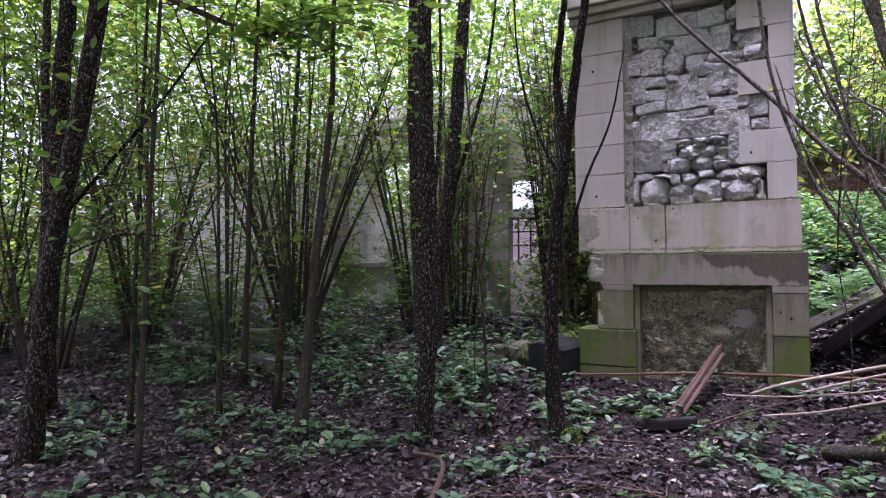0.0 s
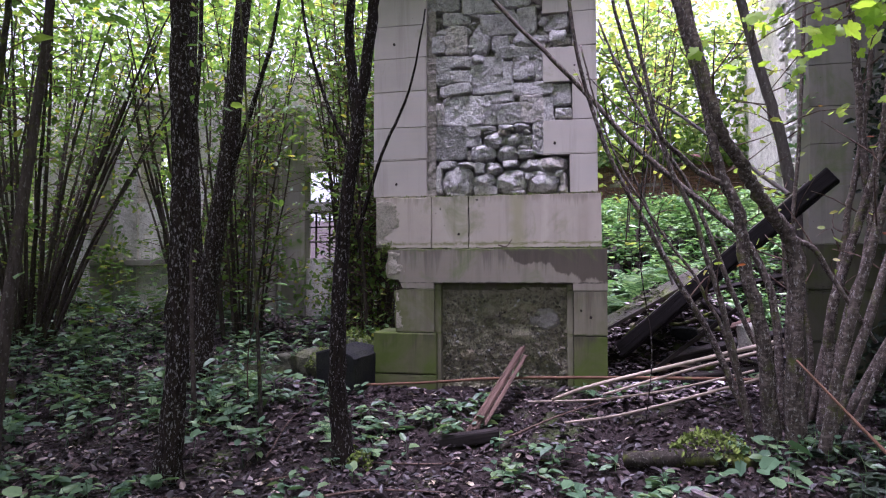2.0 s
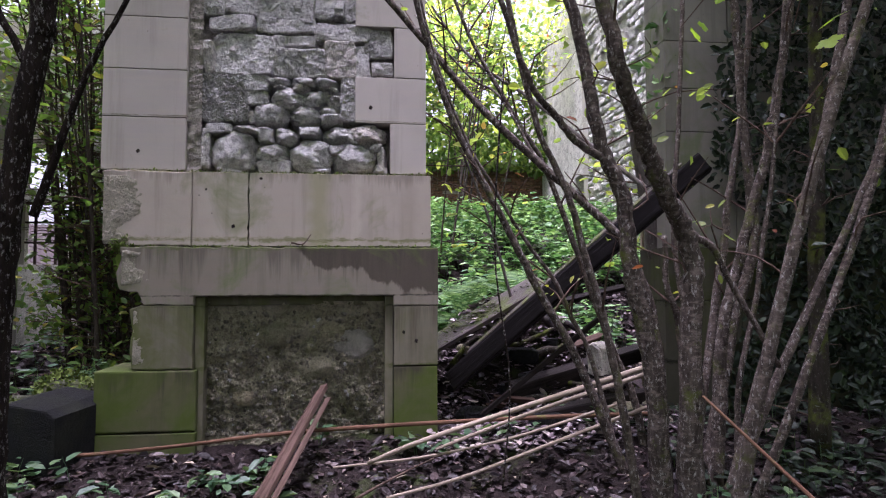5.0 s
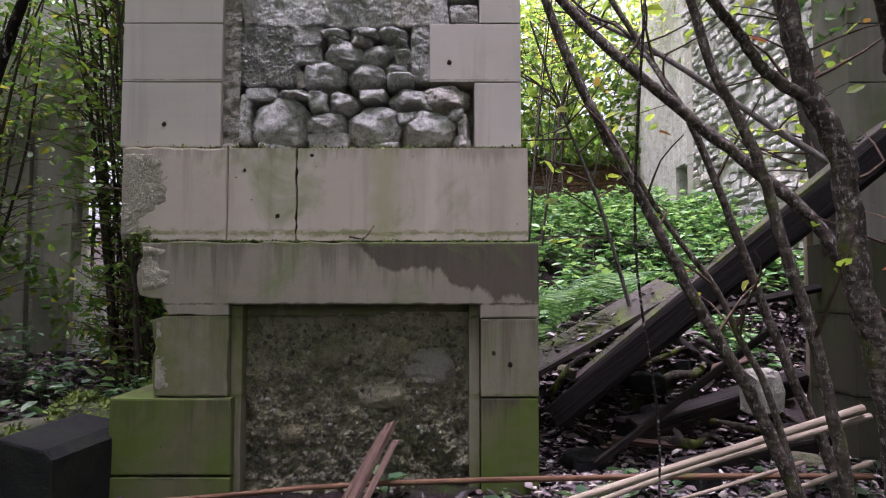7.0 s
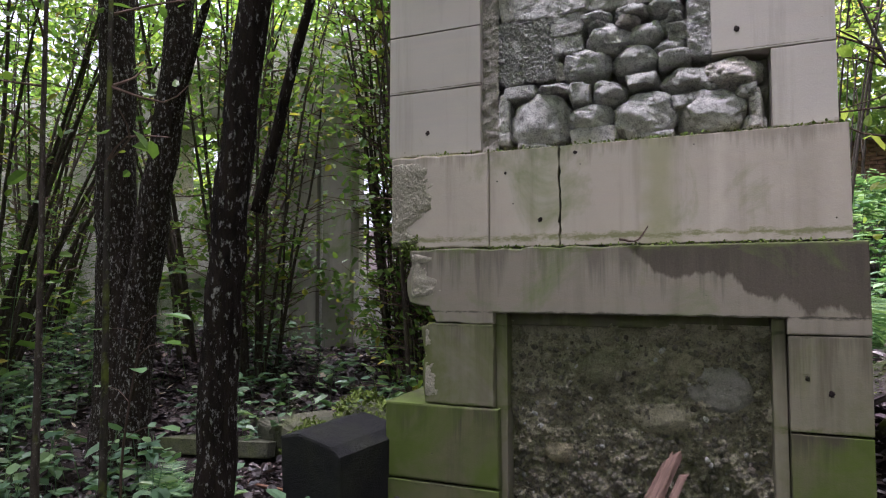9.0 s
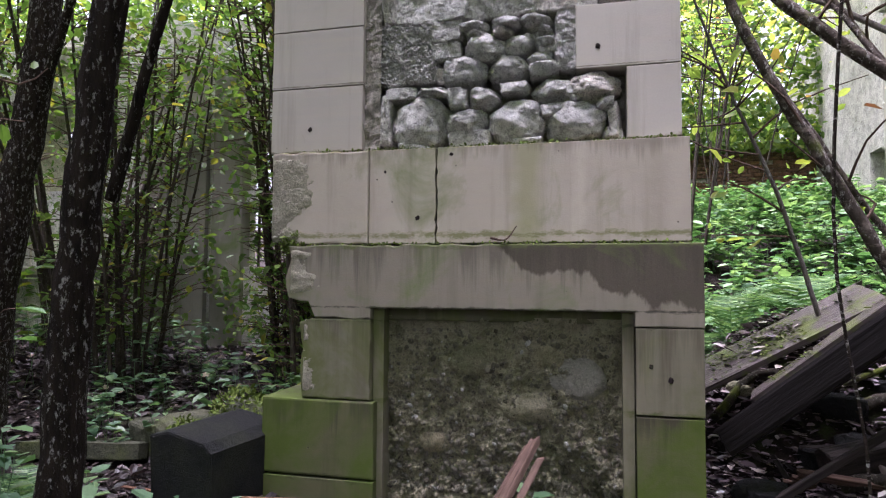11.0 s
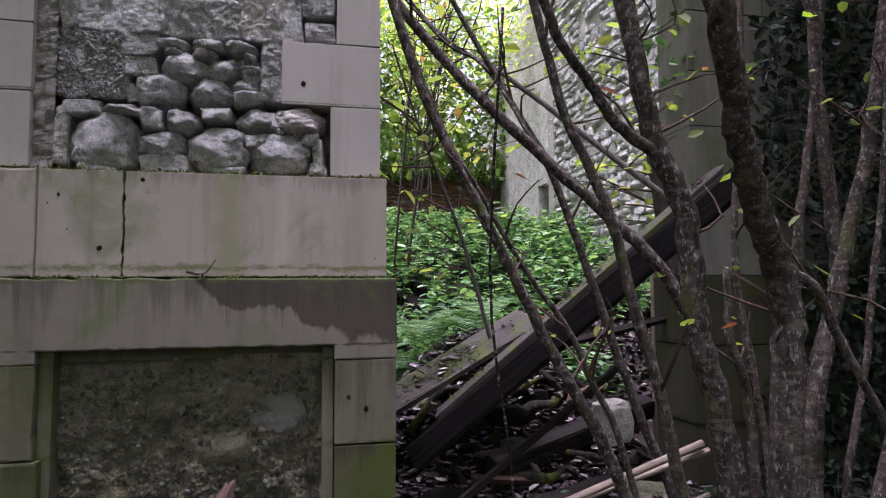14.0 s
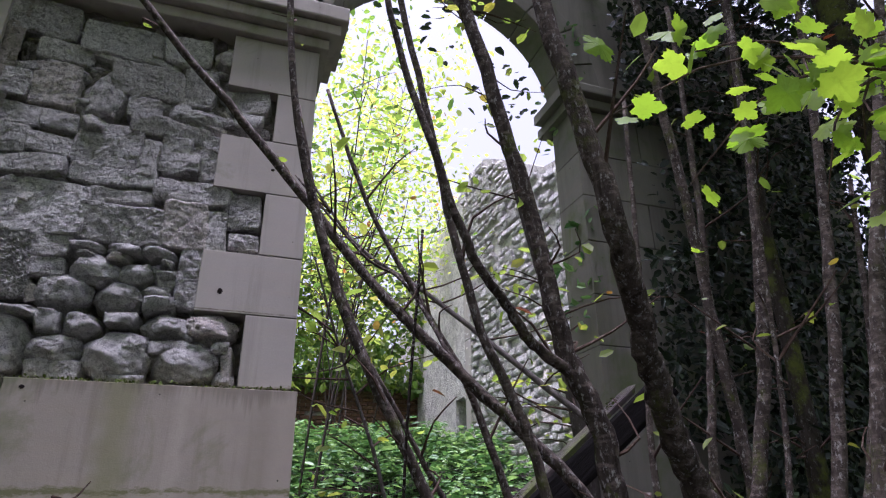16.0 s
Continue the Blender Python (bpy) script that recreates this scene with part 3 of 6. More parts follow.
def build_pier():
    pier = thing("gate_pier", "tall sandstone gate pier with rubble panel above a plain plinth, mossy at its foot", "pier", (0, 0, 0), kind="structure")
    # rough core behind the dressed stones
    child("core", box_mesh("core", -1.82, 0.27, 6.96, 7.55, 1.72, 5.5, MORTAR), pier)
    child("core", box_mesh("core", -1.55, 0.27, 6.93, 7.55, 0.0, 1.716, CONCRETE, 0.03, 0.02), pier)
    child("mortar", rough_wall("mortar", -1.34, 0.1, 2.17, 4.35, 6.905, MORTAR, 0.012, 0.03), pier, "crumbling pale lime mortar")
    child("mortar", rough_wall("mortar", -1.26, 0.1, 2.90, 4.30, 6.835, MORTAR, 0.012, 0.045, 9.0, 11.0), pier, "crumbling pale lime mortar")
    # corner blocks on the broad left edge
    for z0, z1 in zip(COURSES, COURSES[1:]):
        block(pier, -1.885, -1.335, z0, z1, 6.738, 0.25, ASHLAR)
    child("broken_edge", rough_wall("broken_edge", -1.34, -1.245, 2.185, 4.28, 6.772, MORTAR, 0.012, 0.016, 5.0, 14.0), pier, "edge of broken stone")
    # bonded blocks on the right edge, long and short
    for k, (z0, z1) in enumerate(zip(COURSES, COURSES[1:])):
        block(pier, (0.045, -0.2, 0.075, -0.2, 0.08, -0.2)[k], 0.305, z0, z1, 6.745, 0.25, ASHLAR)
    # band of long blocks below the panel
    rough_end = ragged([(-1.28, 1.675), (-1.71, 1.675), (-1.80, 1.78), (-1.83, 1.95), (-1.84, 2.10), (-1.845, 2.18), (-1.28, 2.18)], 0.008, 0.06)
    child("ashlar_block", slab_mesh("ashlar_block", rough_end, 6.685, 7.0, ASHLAR_BAND, 0.012), pier, "block with a spalled end")
    worn = ragged([(-0.915, 1.677), (-0.915, 2.178)], 0.005, 0.025)
    child("ashlar_block", slab_mesh("ashlar_block", [(-1.277, 1.677)] + worn + [(-1.277, 2.178)], 6.70, 7.0, ASHLAR_BAND, 0.004), pier)
    worn = ragged([(-0.905, 2.178), (-0.905, 1.677)], 0.005, 0.025)
    child("ashlar_block", slab_mesh("ashlar_block", [(0.331, 1.677), (0.331, 2.178)] + worn, 6.70, 7.0, ASHLAR_BAND, 0.004), pier)
    # lintel over the sunk panel, its left end broken
    lint = ragged([(-1.246, 1.34), (-1.246, 1.285), (-1.56, 1.285), (-1.60, 1.37), (-1.715, 1.39), (-1.735, 1.50), (-1.705, 1.60), (-1.72, 1.668), (-0.60, 1.668)], 0.007, 0.05)
    child("lintel", slab_mesh("lintel", lint[:-1] + [(0.378, 1.668), (0.378, 1.272), (0.07, 1.272), (0.07, 1.34)], 6.657, 7.0, ASHLAR_LINTEL, 0.008), pier)
    # jambs of the panel
    jamb = ragged([(-1.246, 1.282), (-1.246, 0.865), (-1.625, 0.865), (-1.64, 1.0), (-1.625, 1.12), (-1.65, 1.26), (-1.58, 1.282)], 0.006, 0.05)
    child("ashlar_block", slab_mesh("ashlar_block", jamb, 6.657, 7.0, ASHLAR_ALGAE_SHADE, 0.008), pier)
    block(pier, 0.07, 0.376, 0.862, 1.27, 6.657, 0.4, ASHLAR_ALGAE_SHADE)
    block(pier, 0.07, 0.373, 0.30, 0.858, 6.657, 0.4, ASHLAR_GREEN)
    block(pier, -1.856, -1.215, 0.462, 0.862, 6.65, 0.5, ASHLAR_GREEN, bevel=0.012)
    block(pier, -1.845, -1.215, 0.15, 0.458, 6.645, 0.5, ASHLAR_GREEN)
    # moulded frame inside the opening; the darker algae stone stands in for its shade
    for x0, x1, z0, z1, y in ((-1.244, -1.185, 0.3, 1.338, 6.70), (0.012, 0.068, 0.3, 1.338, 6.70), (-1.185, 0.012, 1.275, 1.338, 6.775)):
        block(pier, x0, x1, z0, z1, y, 0.2, ASHLAR_ALGAE_SHADE, "frame_moulding", bevel=0.004, gap=0.0005)
    child("panel", eroded_panel(), pier, "eroded pebbly concrete infill")
    # cornice
    for z0, z1, y in ((4.28, 4.36, 6.70), (4.36, 4.44, 6.64), (4.44, 4.56, 6.60)):
        block(pier, -1.93, 0.31 + (6.745 - y), z0, z1, y, 0.5, ASHLAR, "cornice", bevel=0.012)
    for x0, x1, z0, z1 in ((-1.88, -0.9, 4.56, 5.0), (-0.9, 0.3, 4.56, 5.0), (-1.88, -0.4, 5.0, 5.55), (-0.4, 0.3, 5.0, 5.55)):
        block(pier, x0, x1, z0, z1, 6.745, 0.3, ASHLAR)
    return pier


PIER = build_pier()

# rubble of the upper panel: centre x, z, width, height, kind (0 rounded, 1 squared, 2 rough)
RUBBLE_LOW = [(-1.03, 2.34, 0.31, 0.30, 0), (-1.14, 2.50, 0.17, 0.08, 1), (-0.94, 2.50, 0.21, 0.06, 0), (-0.82, 2.45, 0.11, 0.11, 1),
              (-0.68, 2.45, 0.16, 0.12, 0), (-0.77, 2.33, 0.21, 0.13, 0), (-0.75, 2.24, 0.20, 0.10, 1), (-0.51, 2.32, 0.29, 0.24, 0),
              (-0.32, 2.48, 0.20, 0.13, 0), (-0.11, 2.48, 0.24, 0.15, 0), (-0.33, 2.37, 0.11, 0.08, 1), (-0.21, 2.31, 0.29, 0.21, 0),
              (-0.06, 2.38, 0.08, 0.06, 1), (-0.02, 2.30, 0.06, 0.19, 1), (-1.05, 2.20, 0.19, 0.04, 1), (-0.45, 2.21, 0.17, 0.04, 1), (-1.22, 2.36, 0.07, 0.28, 2)]
RUBBLE_MID = [(-1.11, 2.72, 0.36, 0.33, 2), (-0.87, 2.72, 0.15, 0.11, 1), (-0.88, 2.83, 0.17, 0.12, 1), (-0.79, 2.61, 0.23, 0.19, 0),
              (-0.55, 2.61, 0.22, 0.15, 0), (-0.68, 2.73, 0.22, 0.14, 0), (-0.49, 2.73, 0.16, 0.13, 0), (-0.38, 2.65, 0.15, 0.09, 0),
              (-0.36, 2.58, 0.14, 0.08, 1), (-0.36, 2.73, 0.12, 0.06, 0), (-0.35, 2.78, 0.08, 0.05, 0), (-0.40, 2.84, 0.17, 0.08, 0),
              (-0.56, 2.85, 0.16, 0.07, 0), (-0.58, 2.80, 0.12, 0.05, 0), (-0.74, 2.85, 0.16, 0.07, 0), (-0.73, 2.80, 0.10, 0.04, 0),
              (-0.24, 2.74, 0.12, 0.33, 2), (-0.51, 2.49, 0.13, 0.07, 1)]
RUBBLE_HIGH = [(-0.97, 3.03, 0.38, 0.27, 1), (-0.59, 2.98, 0.38, 0.19, 2), (-0.30, 3.01, 0.21, 0.24, 1), (-0.15, 3.0, 0.12, 0.22, 1),
               (-0.02, 3.14, 0.17, 0.19, 2), (-0.01, 2.96, 0.15, 0.10, 2), (-1.21, 3.0, 0.07, 0.20, 1), (-1.06, 3.25, 0.29, 0.10, 1),
               (-0.68, 3.25, 0.38, 0.11, 1), (-0.29, 3.21, 0.36, 0.12, 1), (-0.63, 3.14, 0.28, 0.08, 1), (-0.74, 3.42, 0.30, 0.24, 1),
               (-0.54, 3.38, 0.10, 0.21, 1), (-0.41, 3.42, 0.16, 0.20, 1), (-0.31, 3.39, 0.07, 0.13, 1), (-0.24, 3.42, 0.10, 0.22, 1),
               (-0.46, 3.57, 0.36, 0.11, 1), (-1.0, 3.38, 0.2, 0.12, 0), (-1.2, 3.38, 0.18, 0.16, 1)]
RUBBLE_TOP = [(-0.33, 3.68, 0.26, 0.12, 0), (-0.98, 3.52, 0.17, 0.11, 0), (-0.08, 3.90, 0.22, 0.26, 1), (-0.83, 3.53, 0.15, 0.10, 0),
              (-1.17, 3.53, 0.20, 0.13, 0), (-1.22, 3.70, 0.12, 0.17, 0), (-0.05, 3.70, 0.14, 0.12, 1), (-0.60, 3.67, 0.16, 0.13, 0),
              (-1.05, 3.74, 0.22, 0.25, 0), (-0.81, 3.71, 0.20, 0.27, 0), (-0.61, 3.86, 0.34, 0.19, 1), (-0.36, 3.88, 0.18, 0.24, 1),
              (-0.22, 4.12, 0.14, 0.16, 0), (-0.77, 4.10, 0.40, 0.22, 1), (-0.44, 4.12, 0.24, 0.18, 1), (-1.04, 3.96, 0.26, 0.12, 1),
              (-1.18, 4.15, 0.32, 0.22, 2), (-0.2, 3.52, 0.16, 0.1, 1)]


def build_rubble():
    for k, (x, z, w, h, kind) in enumerate(RUBBLE_LOW + RUBBLE_MID + RUBBLE_HIGH + RUBBLE_TOP):
        if z > 3.15 and kind == 0 and k % 3:
            kind = 1
        big = max(w, h) > 0.14
        if z > 2.95:
            w, h = w * 1.07, h * 1.08
        if kind == 0 or (kind == 1 and not big):
            me = stone_mesh("stone", w * 1.05, 0.26, h * 1.05, RUBBLE, kind, k + 1, 5 if w > 0.18 else 4)
            y = 6.875
        else:
            me = hewn_mesh("stone", w * 1.06, h * 1.07, 0.13, RUBBLE, k + 1, 0.009 if kind == 1 else 0.011, 0.016 if k == len(RUBBLE_LOW) else 0.0)
            y = 6.772
        ob = child("stone", me, PIER)
        ob.location = (x, y + random.uniform(-0.015, 0.015), z)
        ob.rotation_euler = (random.uniform(-0.08, 0.08), random.uniform(-0.10, 0.10) * (1.0, 0.5, 0.0)[kind], random.uniform(-0.12, 0.12))


build_rubble()


def build_pinnings():
    """Small stones wedged into the joints of the upper panel."""
    r = random.Random(31)
    shapes = [stone_mesh("stone", 0.09, 0.09, 0.06, RUBBLE, (1, 0, 1, 2)[k % 4], 300 + k, 3) for k in range(7)]
    for k in range(110):
        z = r.uniform(2.93, 4.2) if k % 5 else r.uniform(2.22, 2.9)
        ob = child("stone", shapes[k % 7], PIER)
        ob.location = (r.uniform(-1.2, 0.02), 6.842 + r.uniform(-0.02, 0.02), z)
        ob.rotation_euler = (r.uniform(-0.4, 0.4), r.uniform(-0.7, 0.7), r.uniform(-0.4, 0.4))
        ob.scale = (r.uniform(0.6, 1.7), 1.0, r.uniform(0.6, 1.5))


build_pinnings()


def build_pebbles():
    """Pebbles that stand out of the eroded panel."""
    ball = bmesh.new()
    bmesh.ops.create_icosphere(ball, subdivisions=1, radius=1.0)
    form = [v.co.copy() for v in ball.verts]
    tris = [[v.index for v in f.verts] for f in ball.faces]
    ball.free()
    r = random.Random(5)
    for name, count, sizes, low, mat in (("pebbles", 1900, (0.004, 0.005, 0.006, 0.007, 0.008, 0.010, 0.013, 0.017), 1.8, PEBBLE), ("pale_pebbles", 90, (0.005, 0.007, 0.009, 0.012, 0.016), 1.5, PEBBLE_PALE)):
        verts, faces = [], []
        for k in range(count):
            x, z = r.uniform(-1.18, 0.0), 0.40 + 0.83 * r.random() ** low
            s = r.choice(sizes)
            m = Matrix.Translation((x, 6.785 + panel_depth(x, z) + r.uniform(-0.008, 0.004), z)) @ Euler((r.random() * 3, r.random() * 3, 0)).to_matrix().to_4x4() @ Matrix.Diagonal((s * 1.2, s, s * 0.8, 1))
            n = len(verts)
            verts += [tuple(m @ (c * r.uniform(0.85, 1.1))) for c in form]
            faces += [tuple(i + n for i in f) for f in tris]
        tagged(child(name, data_mesh(name, verts, faces, mat), PIER), kind="stuff")
    for k, (x, z, w, h) in enumerate(((-0.72, 1.08, 0.2, 0.16), (-0.95, 1.12, 0.16, 0.1), (-0.35, 1.1, 0.18, 0.12), (-0.62, 0.95, 0.12, 0.09), (-0.3, 0.68, 0.14, 0.1), (-0.95, 0.65, 0.16, 0.12), (-0.6, 0.6, 0.1, 0.09), (-0.85, 0.98, 0.1, 0.08), (-0.2, 1.0, 0.26, 0.2), (-1.0, 0.93, 0.2, 0.2), (-0.45, 0.85, 0.28, 0.14), (-0.1, 0.75, 0.2, 0.14), (-0.8, 0.75, 0.24, 0.12), (-0.12, 1.18, 0.2, 0.1))):
        if k not in (0, 2, 5, 8, 10):
            continue
        ob = child("infill_stone", stone_mesh("infill_stone", w, 0.07, h, MORTAR if k == 8 else CONCRETE, 0, 90 + k), PIER)
        ob.location = (x, 6.785 + panel_depth(x, z), z)


build_pebbles()


def build_marks():
    """Old drill holes in the stone, as dark shade discs, and moss and grit along the ledges."""
    bm = bmesh.new()
    bmesh.ops.create_icosphere(bm, subdivisions=3, radius=1.0)
    for v in bm.verts:
        v.co *= 0.78 + 0.55 * noise.noise(v.co * 2.1)
    # flat dark soil blobs give the holes' inner shade by colour alone
    me = bm_mesh("drill_hole", bm, SOIL, True)
    for x, z, y, r in ((-1.647, 2.32, 6.738, 0.017), (-0.09, 2.665, 6.745, 0.018), (-1.01, 1.812, 6.70, 0.016), (0.14, 1.09, 6.657, 0.014), (0.225, 1.03, 6.657, 0.017), (-1.67, 3.73, 6.738, 0.018), (0.1, 3.4, 6.745, 0.012), (-1.19, 2.06, 6.70, 0.010), (-0.83, 2.14, 6.70, 0.013)):
        ob = child("drill_hole", me, PIER)
        ob.location, ob.scale = (x, y - 0.0005, z), (r * 0.85, 0.003, r * 0.95)
        ob.rotation_euler = (0, x * 40, 0)
    n = 1500
    x = rng.uniform(-1.7, 0.36, n)
    low = rng.random(n) < 0.5
    keep = rng.random(n) < 0.35 + 0.5 * np.sin(x * 5 + 1) ** 2
    p = np.stack([x, np.where(low, 6.66 + 0.04 * rng.random(n), 6.70 + 0.045 * rng.random(n)), np.where(low, 1.671, 2.183) + rng.uniform(0, 0.006, n)], 1)[keep]
    p[:, 0] = np.minimum(p[:, 0], 0.32)
    tagged(child("ledge_moss", leaves("ledge_moss", p, 0.014, MOSS, 0.3), PIER, "thin moss along the stone ledges"), kind="stuff")
    n = 700
    c = np.array([-1.73, 6.70, 1.69]) + rng.normal(0, 1, (n, 3)) * np.array([0.028, 0.018, 0.03])
    tagged(child("moss_tuft", leaves("moss_tuft", c, 0.016, MOSS, 0.2), PIER, "dark moss in the broken corner"), kind="stuff")
    ob = child("root", quad_mesh("root", *tube(curve_points([(-0.62, 6.68, 1.70), (-0.54, 6.65, 1.69), (-0.49, 6.68, 1.76)], 8), 0.007, 0.003, 5), TWIG), PIER, "dead twig caught on the ledge")


build_marks()


def rough_patch(x0, x1, z0, z1, y, edge, seed, mat):
    """A spalled patch of stone with an uneven edge, a little proud of the sawn face."""
    step = 0.006
    nx, nz = int((x1 - x0) / step) + 2, int((z1 - z0) / step) + 2
    v = []
    for z in np.linspace(z0, z1, nz):
        lim = x1 - edge * (0.5 + noise.noise(Vector((seed, 0.3, z * 7))) + 0.4 * noise.noise(Vector((seed, 2.0, z * 25))))
        for x in np.linspace(x0, x1, nx):
            p = Vector((x, seed, z))
            n = 0.6 * noise.noise(p * 18) + 0.6 * noise.noise(p * 47) + 0.5 * noise.noise(p * 90)
            sink = float(smooth(lim - 0.16, lim + 0.03, x + 0.03 * noise.noise(p * 30))) + float(smooth(z1 - 0.03, z1, z)) + float(smooth(z0 + 0.03, z0, z))
            v.append((x, y + 0.004 * n + 0.012 * sink, z))
    i = np.arange(nx * nz).reshape(nz, nx)
    q = np.stack([i[:-1, :-1], i[:-1, 1:], i[1:, 1:], i[1:, :-1]], -1).reshape(-1, 4)
    child("spalled_face", quad_mesh("spalled_face", v, q, mat), PIER, "rough spalled stone")


rough_patch(-1.835, -1.50, 1.69, 2.165, 6.680, 0.16, 1.0, SPALL)
rough_patch(-1.70, -1.46, 1.40, 1.66, 6.650, 0.12, 2.0, SPALL)
rough_patch(-1.62, -1.48, 0.88, 1.27, 6.650, 0.10, 3.0, SPALL)


def build_right_pier():
    pier = thing("ivy_pier", "weathered sandstone gate pier half hidden under dark ivy", "pier", kind="structure")
    child("core", box_mesh("core", 2.16, 4.6, 6.90, 7.04, 0.0, 5.5, MORTAR), pier)
    levels = [0.2, 0.86, 1.29, 1.68] + COURSES
    for k, (z0, z1) in enumerate(zip(levels, levels[1:])):
        y = 6.66 if z1 <= 1.69 else 6.70 if z1 <= 2.2 else 6.745
        left = 2.10 - (6.745 - y) * 0.9
        cuts = [left, 2.62 if k % 2 else 2.85, 3.3 if k % 2 else 3.55, 4.0, 4.6]
        for a, b in zip(cuts, cuts[1:]):
            block(pier, a, b, z0, z1, y, 7.06 - y if a == left else 0.3, ASHLAR_MOSS_SHADE if z1 < 1.69 else ASHLAR_DARK)
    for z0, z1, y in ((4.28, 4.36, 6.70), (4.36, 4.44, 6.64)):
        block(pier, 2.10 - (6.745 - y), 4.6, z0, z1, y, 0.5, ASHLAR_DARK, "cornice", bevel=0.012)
    return pier


RIGHT_PIER = build_right_pier()


def build_arch():
    arch = thing("gate_arch", "round sandstone arch of wedge blocks between the gate piers", "arch", kind="structure")
    cx, cz, r = 1.2, 4.40, 0.89
    n = 11
    for k in range(n):
        a0, a1 = math.pi * k / n + 0.004, math.pi * (k + 1) / n - 0.004
        inner = [(cx + r * math.cos(a), cz + r * math.sin(a)) for a in np.linspace(a0, a1, 4)]
        outer = [(cx + 1.16 * math.cos(a), cz + 1.16 * math.sin(a)) for a in np.linspace(a1, a0, 4)]
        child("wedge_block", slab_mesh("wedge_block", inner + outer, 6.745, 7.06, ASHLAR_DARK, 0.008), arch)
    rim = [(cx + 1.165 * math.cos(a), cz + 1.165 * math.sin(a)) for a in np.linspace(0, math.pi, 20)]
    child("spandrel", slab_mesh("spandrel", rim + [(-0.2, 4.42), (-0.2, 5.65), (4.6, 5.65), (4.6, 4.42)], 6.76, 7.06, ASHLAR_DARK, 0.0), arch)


build_arch()


# ---- ruined walls behind ----
def wall_with_holes(name, x0, x1, z0, tops, y0, y1, holes, mat, label):
    """A ruined wall with thickness, in upright strips, its top uneven and its openings cut through."""
    wall = thing(name, label, "wall", kind="structure")
    xs = sorted({x0, x1, *[h[0] for h in holes], *[h[1] for h in holes], *np.arange(x0 + 0.5, x1, 0.5)})
    for a, b in zip(xs, xs[1:]):
        mid = (a + b) / 2
        ta, tb = np.interp(a, *tops), np.interp(b, *tops)
        spans, low = [], z0
        for hx0, hx1, hz0, hz1 in sorted((h for h in holes if h[0] - 1e-6 <= mid <= h[1] + 1e-6), key=lambda h: h[2]):
            spans.append((low, hz0, hz0))
            low = hz1
        spans.append((low, ta + random.uniform(-0.07, 0.07), tb + random.uniform(-0.07, 0.07)))
        for lo, za, zb in spans:
            o = [(a, lo), (b, lo)] + ([(b, zb), ((a + b) / 2, (za + zb) / 2 + random.uniform(-0.06, 0.05)), (a, za)] if za > 4 else [(b, zb), (a, za)])
            child("masonry", slab_mesh("masonry", o, y0 + random.uniform(0, 0.012), y1, mat, 0.0), wall)
    return wall


WALL_LEFT = wall_with_holes("wall_west", -14.0, -1.9, 0.2, ([-14, -10, -8, -6, -4, -1.9], [4.6, 4.5, 4.7, 4.9, 4.7, 4.9]), 10.4, 10.95,
                            [(-7.45, -6.45, 2.68, 3.78), (-4.45, -3.72, 1.67, 2.46), (-4.45, -3.72, 2.60, 3.2), (-10.6, -9.7, 1.6, 3.6)], PLASTER,
                            "ruined pale plastered wall with empty window openings")
for x0, x1, z0, z1 in ((-7.6, -6.3, 4.36, 4.5), (-7.55, -6.35, 4.5, 4.6), (-7.6, -6.3, 3.78, 3.95), (-8.4, -5.8, 1.55, 1.67)):
    block(WALL_LEFT, x0, x1, z0, z1, 10.30, 0.2, ASHLAR_DARK, "string_course", bevel=0.015)
for x in (-8.4, -5.75, -5.2, -4.7):
    block(WALL_LEFT, x, x + 0.42, 0.4, 4.2, 10.33, 0.2, ASHLAR_DARK, "pilaster", bevel=0.015)


def build_window():
    win = thing("window_1", "rusty iron window bars in a broken opening", "window", kind="structure")
    for x in (-4.2, -3.96):
        child("bar", box_mesh("bar", x - 0.012, x + 0.012, 10.6, 10.63, 1.67, 2.46, IRON), win)
    for z in (1.95, 2.2, 2.44):
        child("bar", box_mesh("bar", -4.45, -3.72, 10.6, 10.63, z - 0.012, z + 0.012, IRON), win)


build_window()


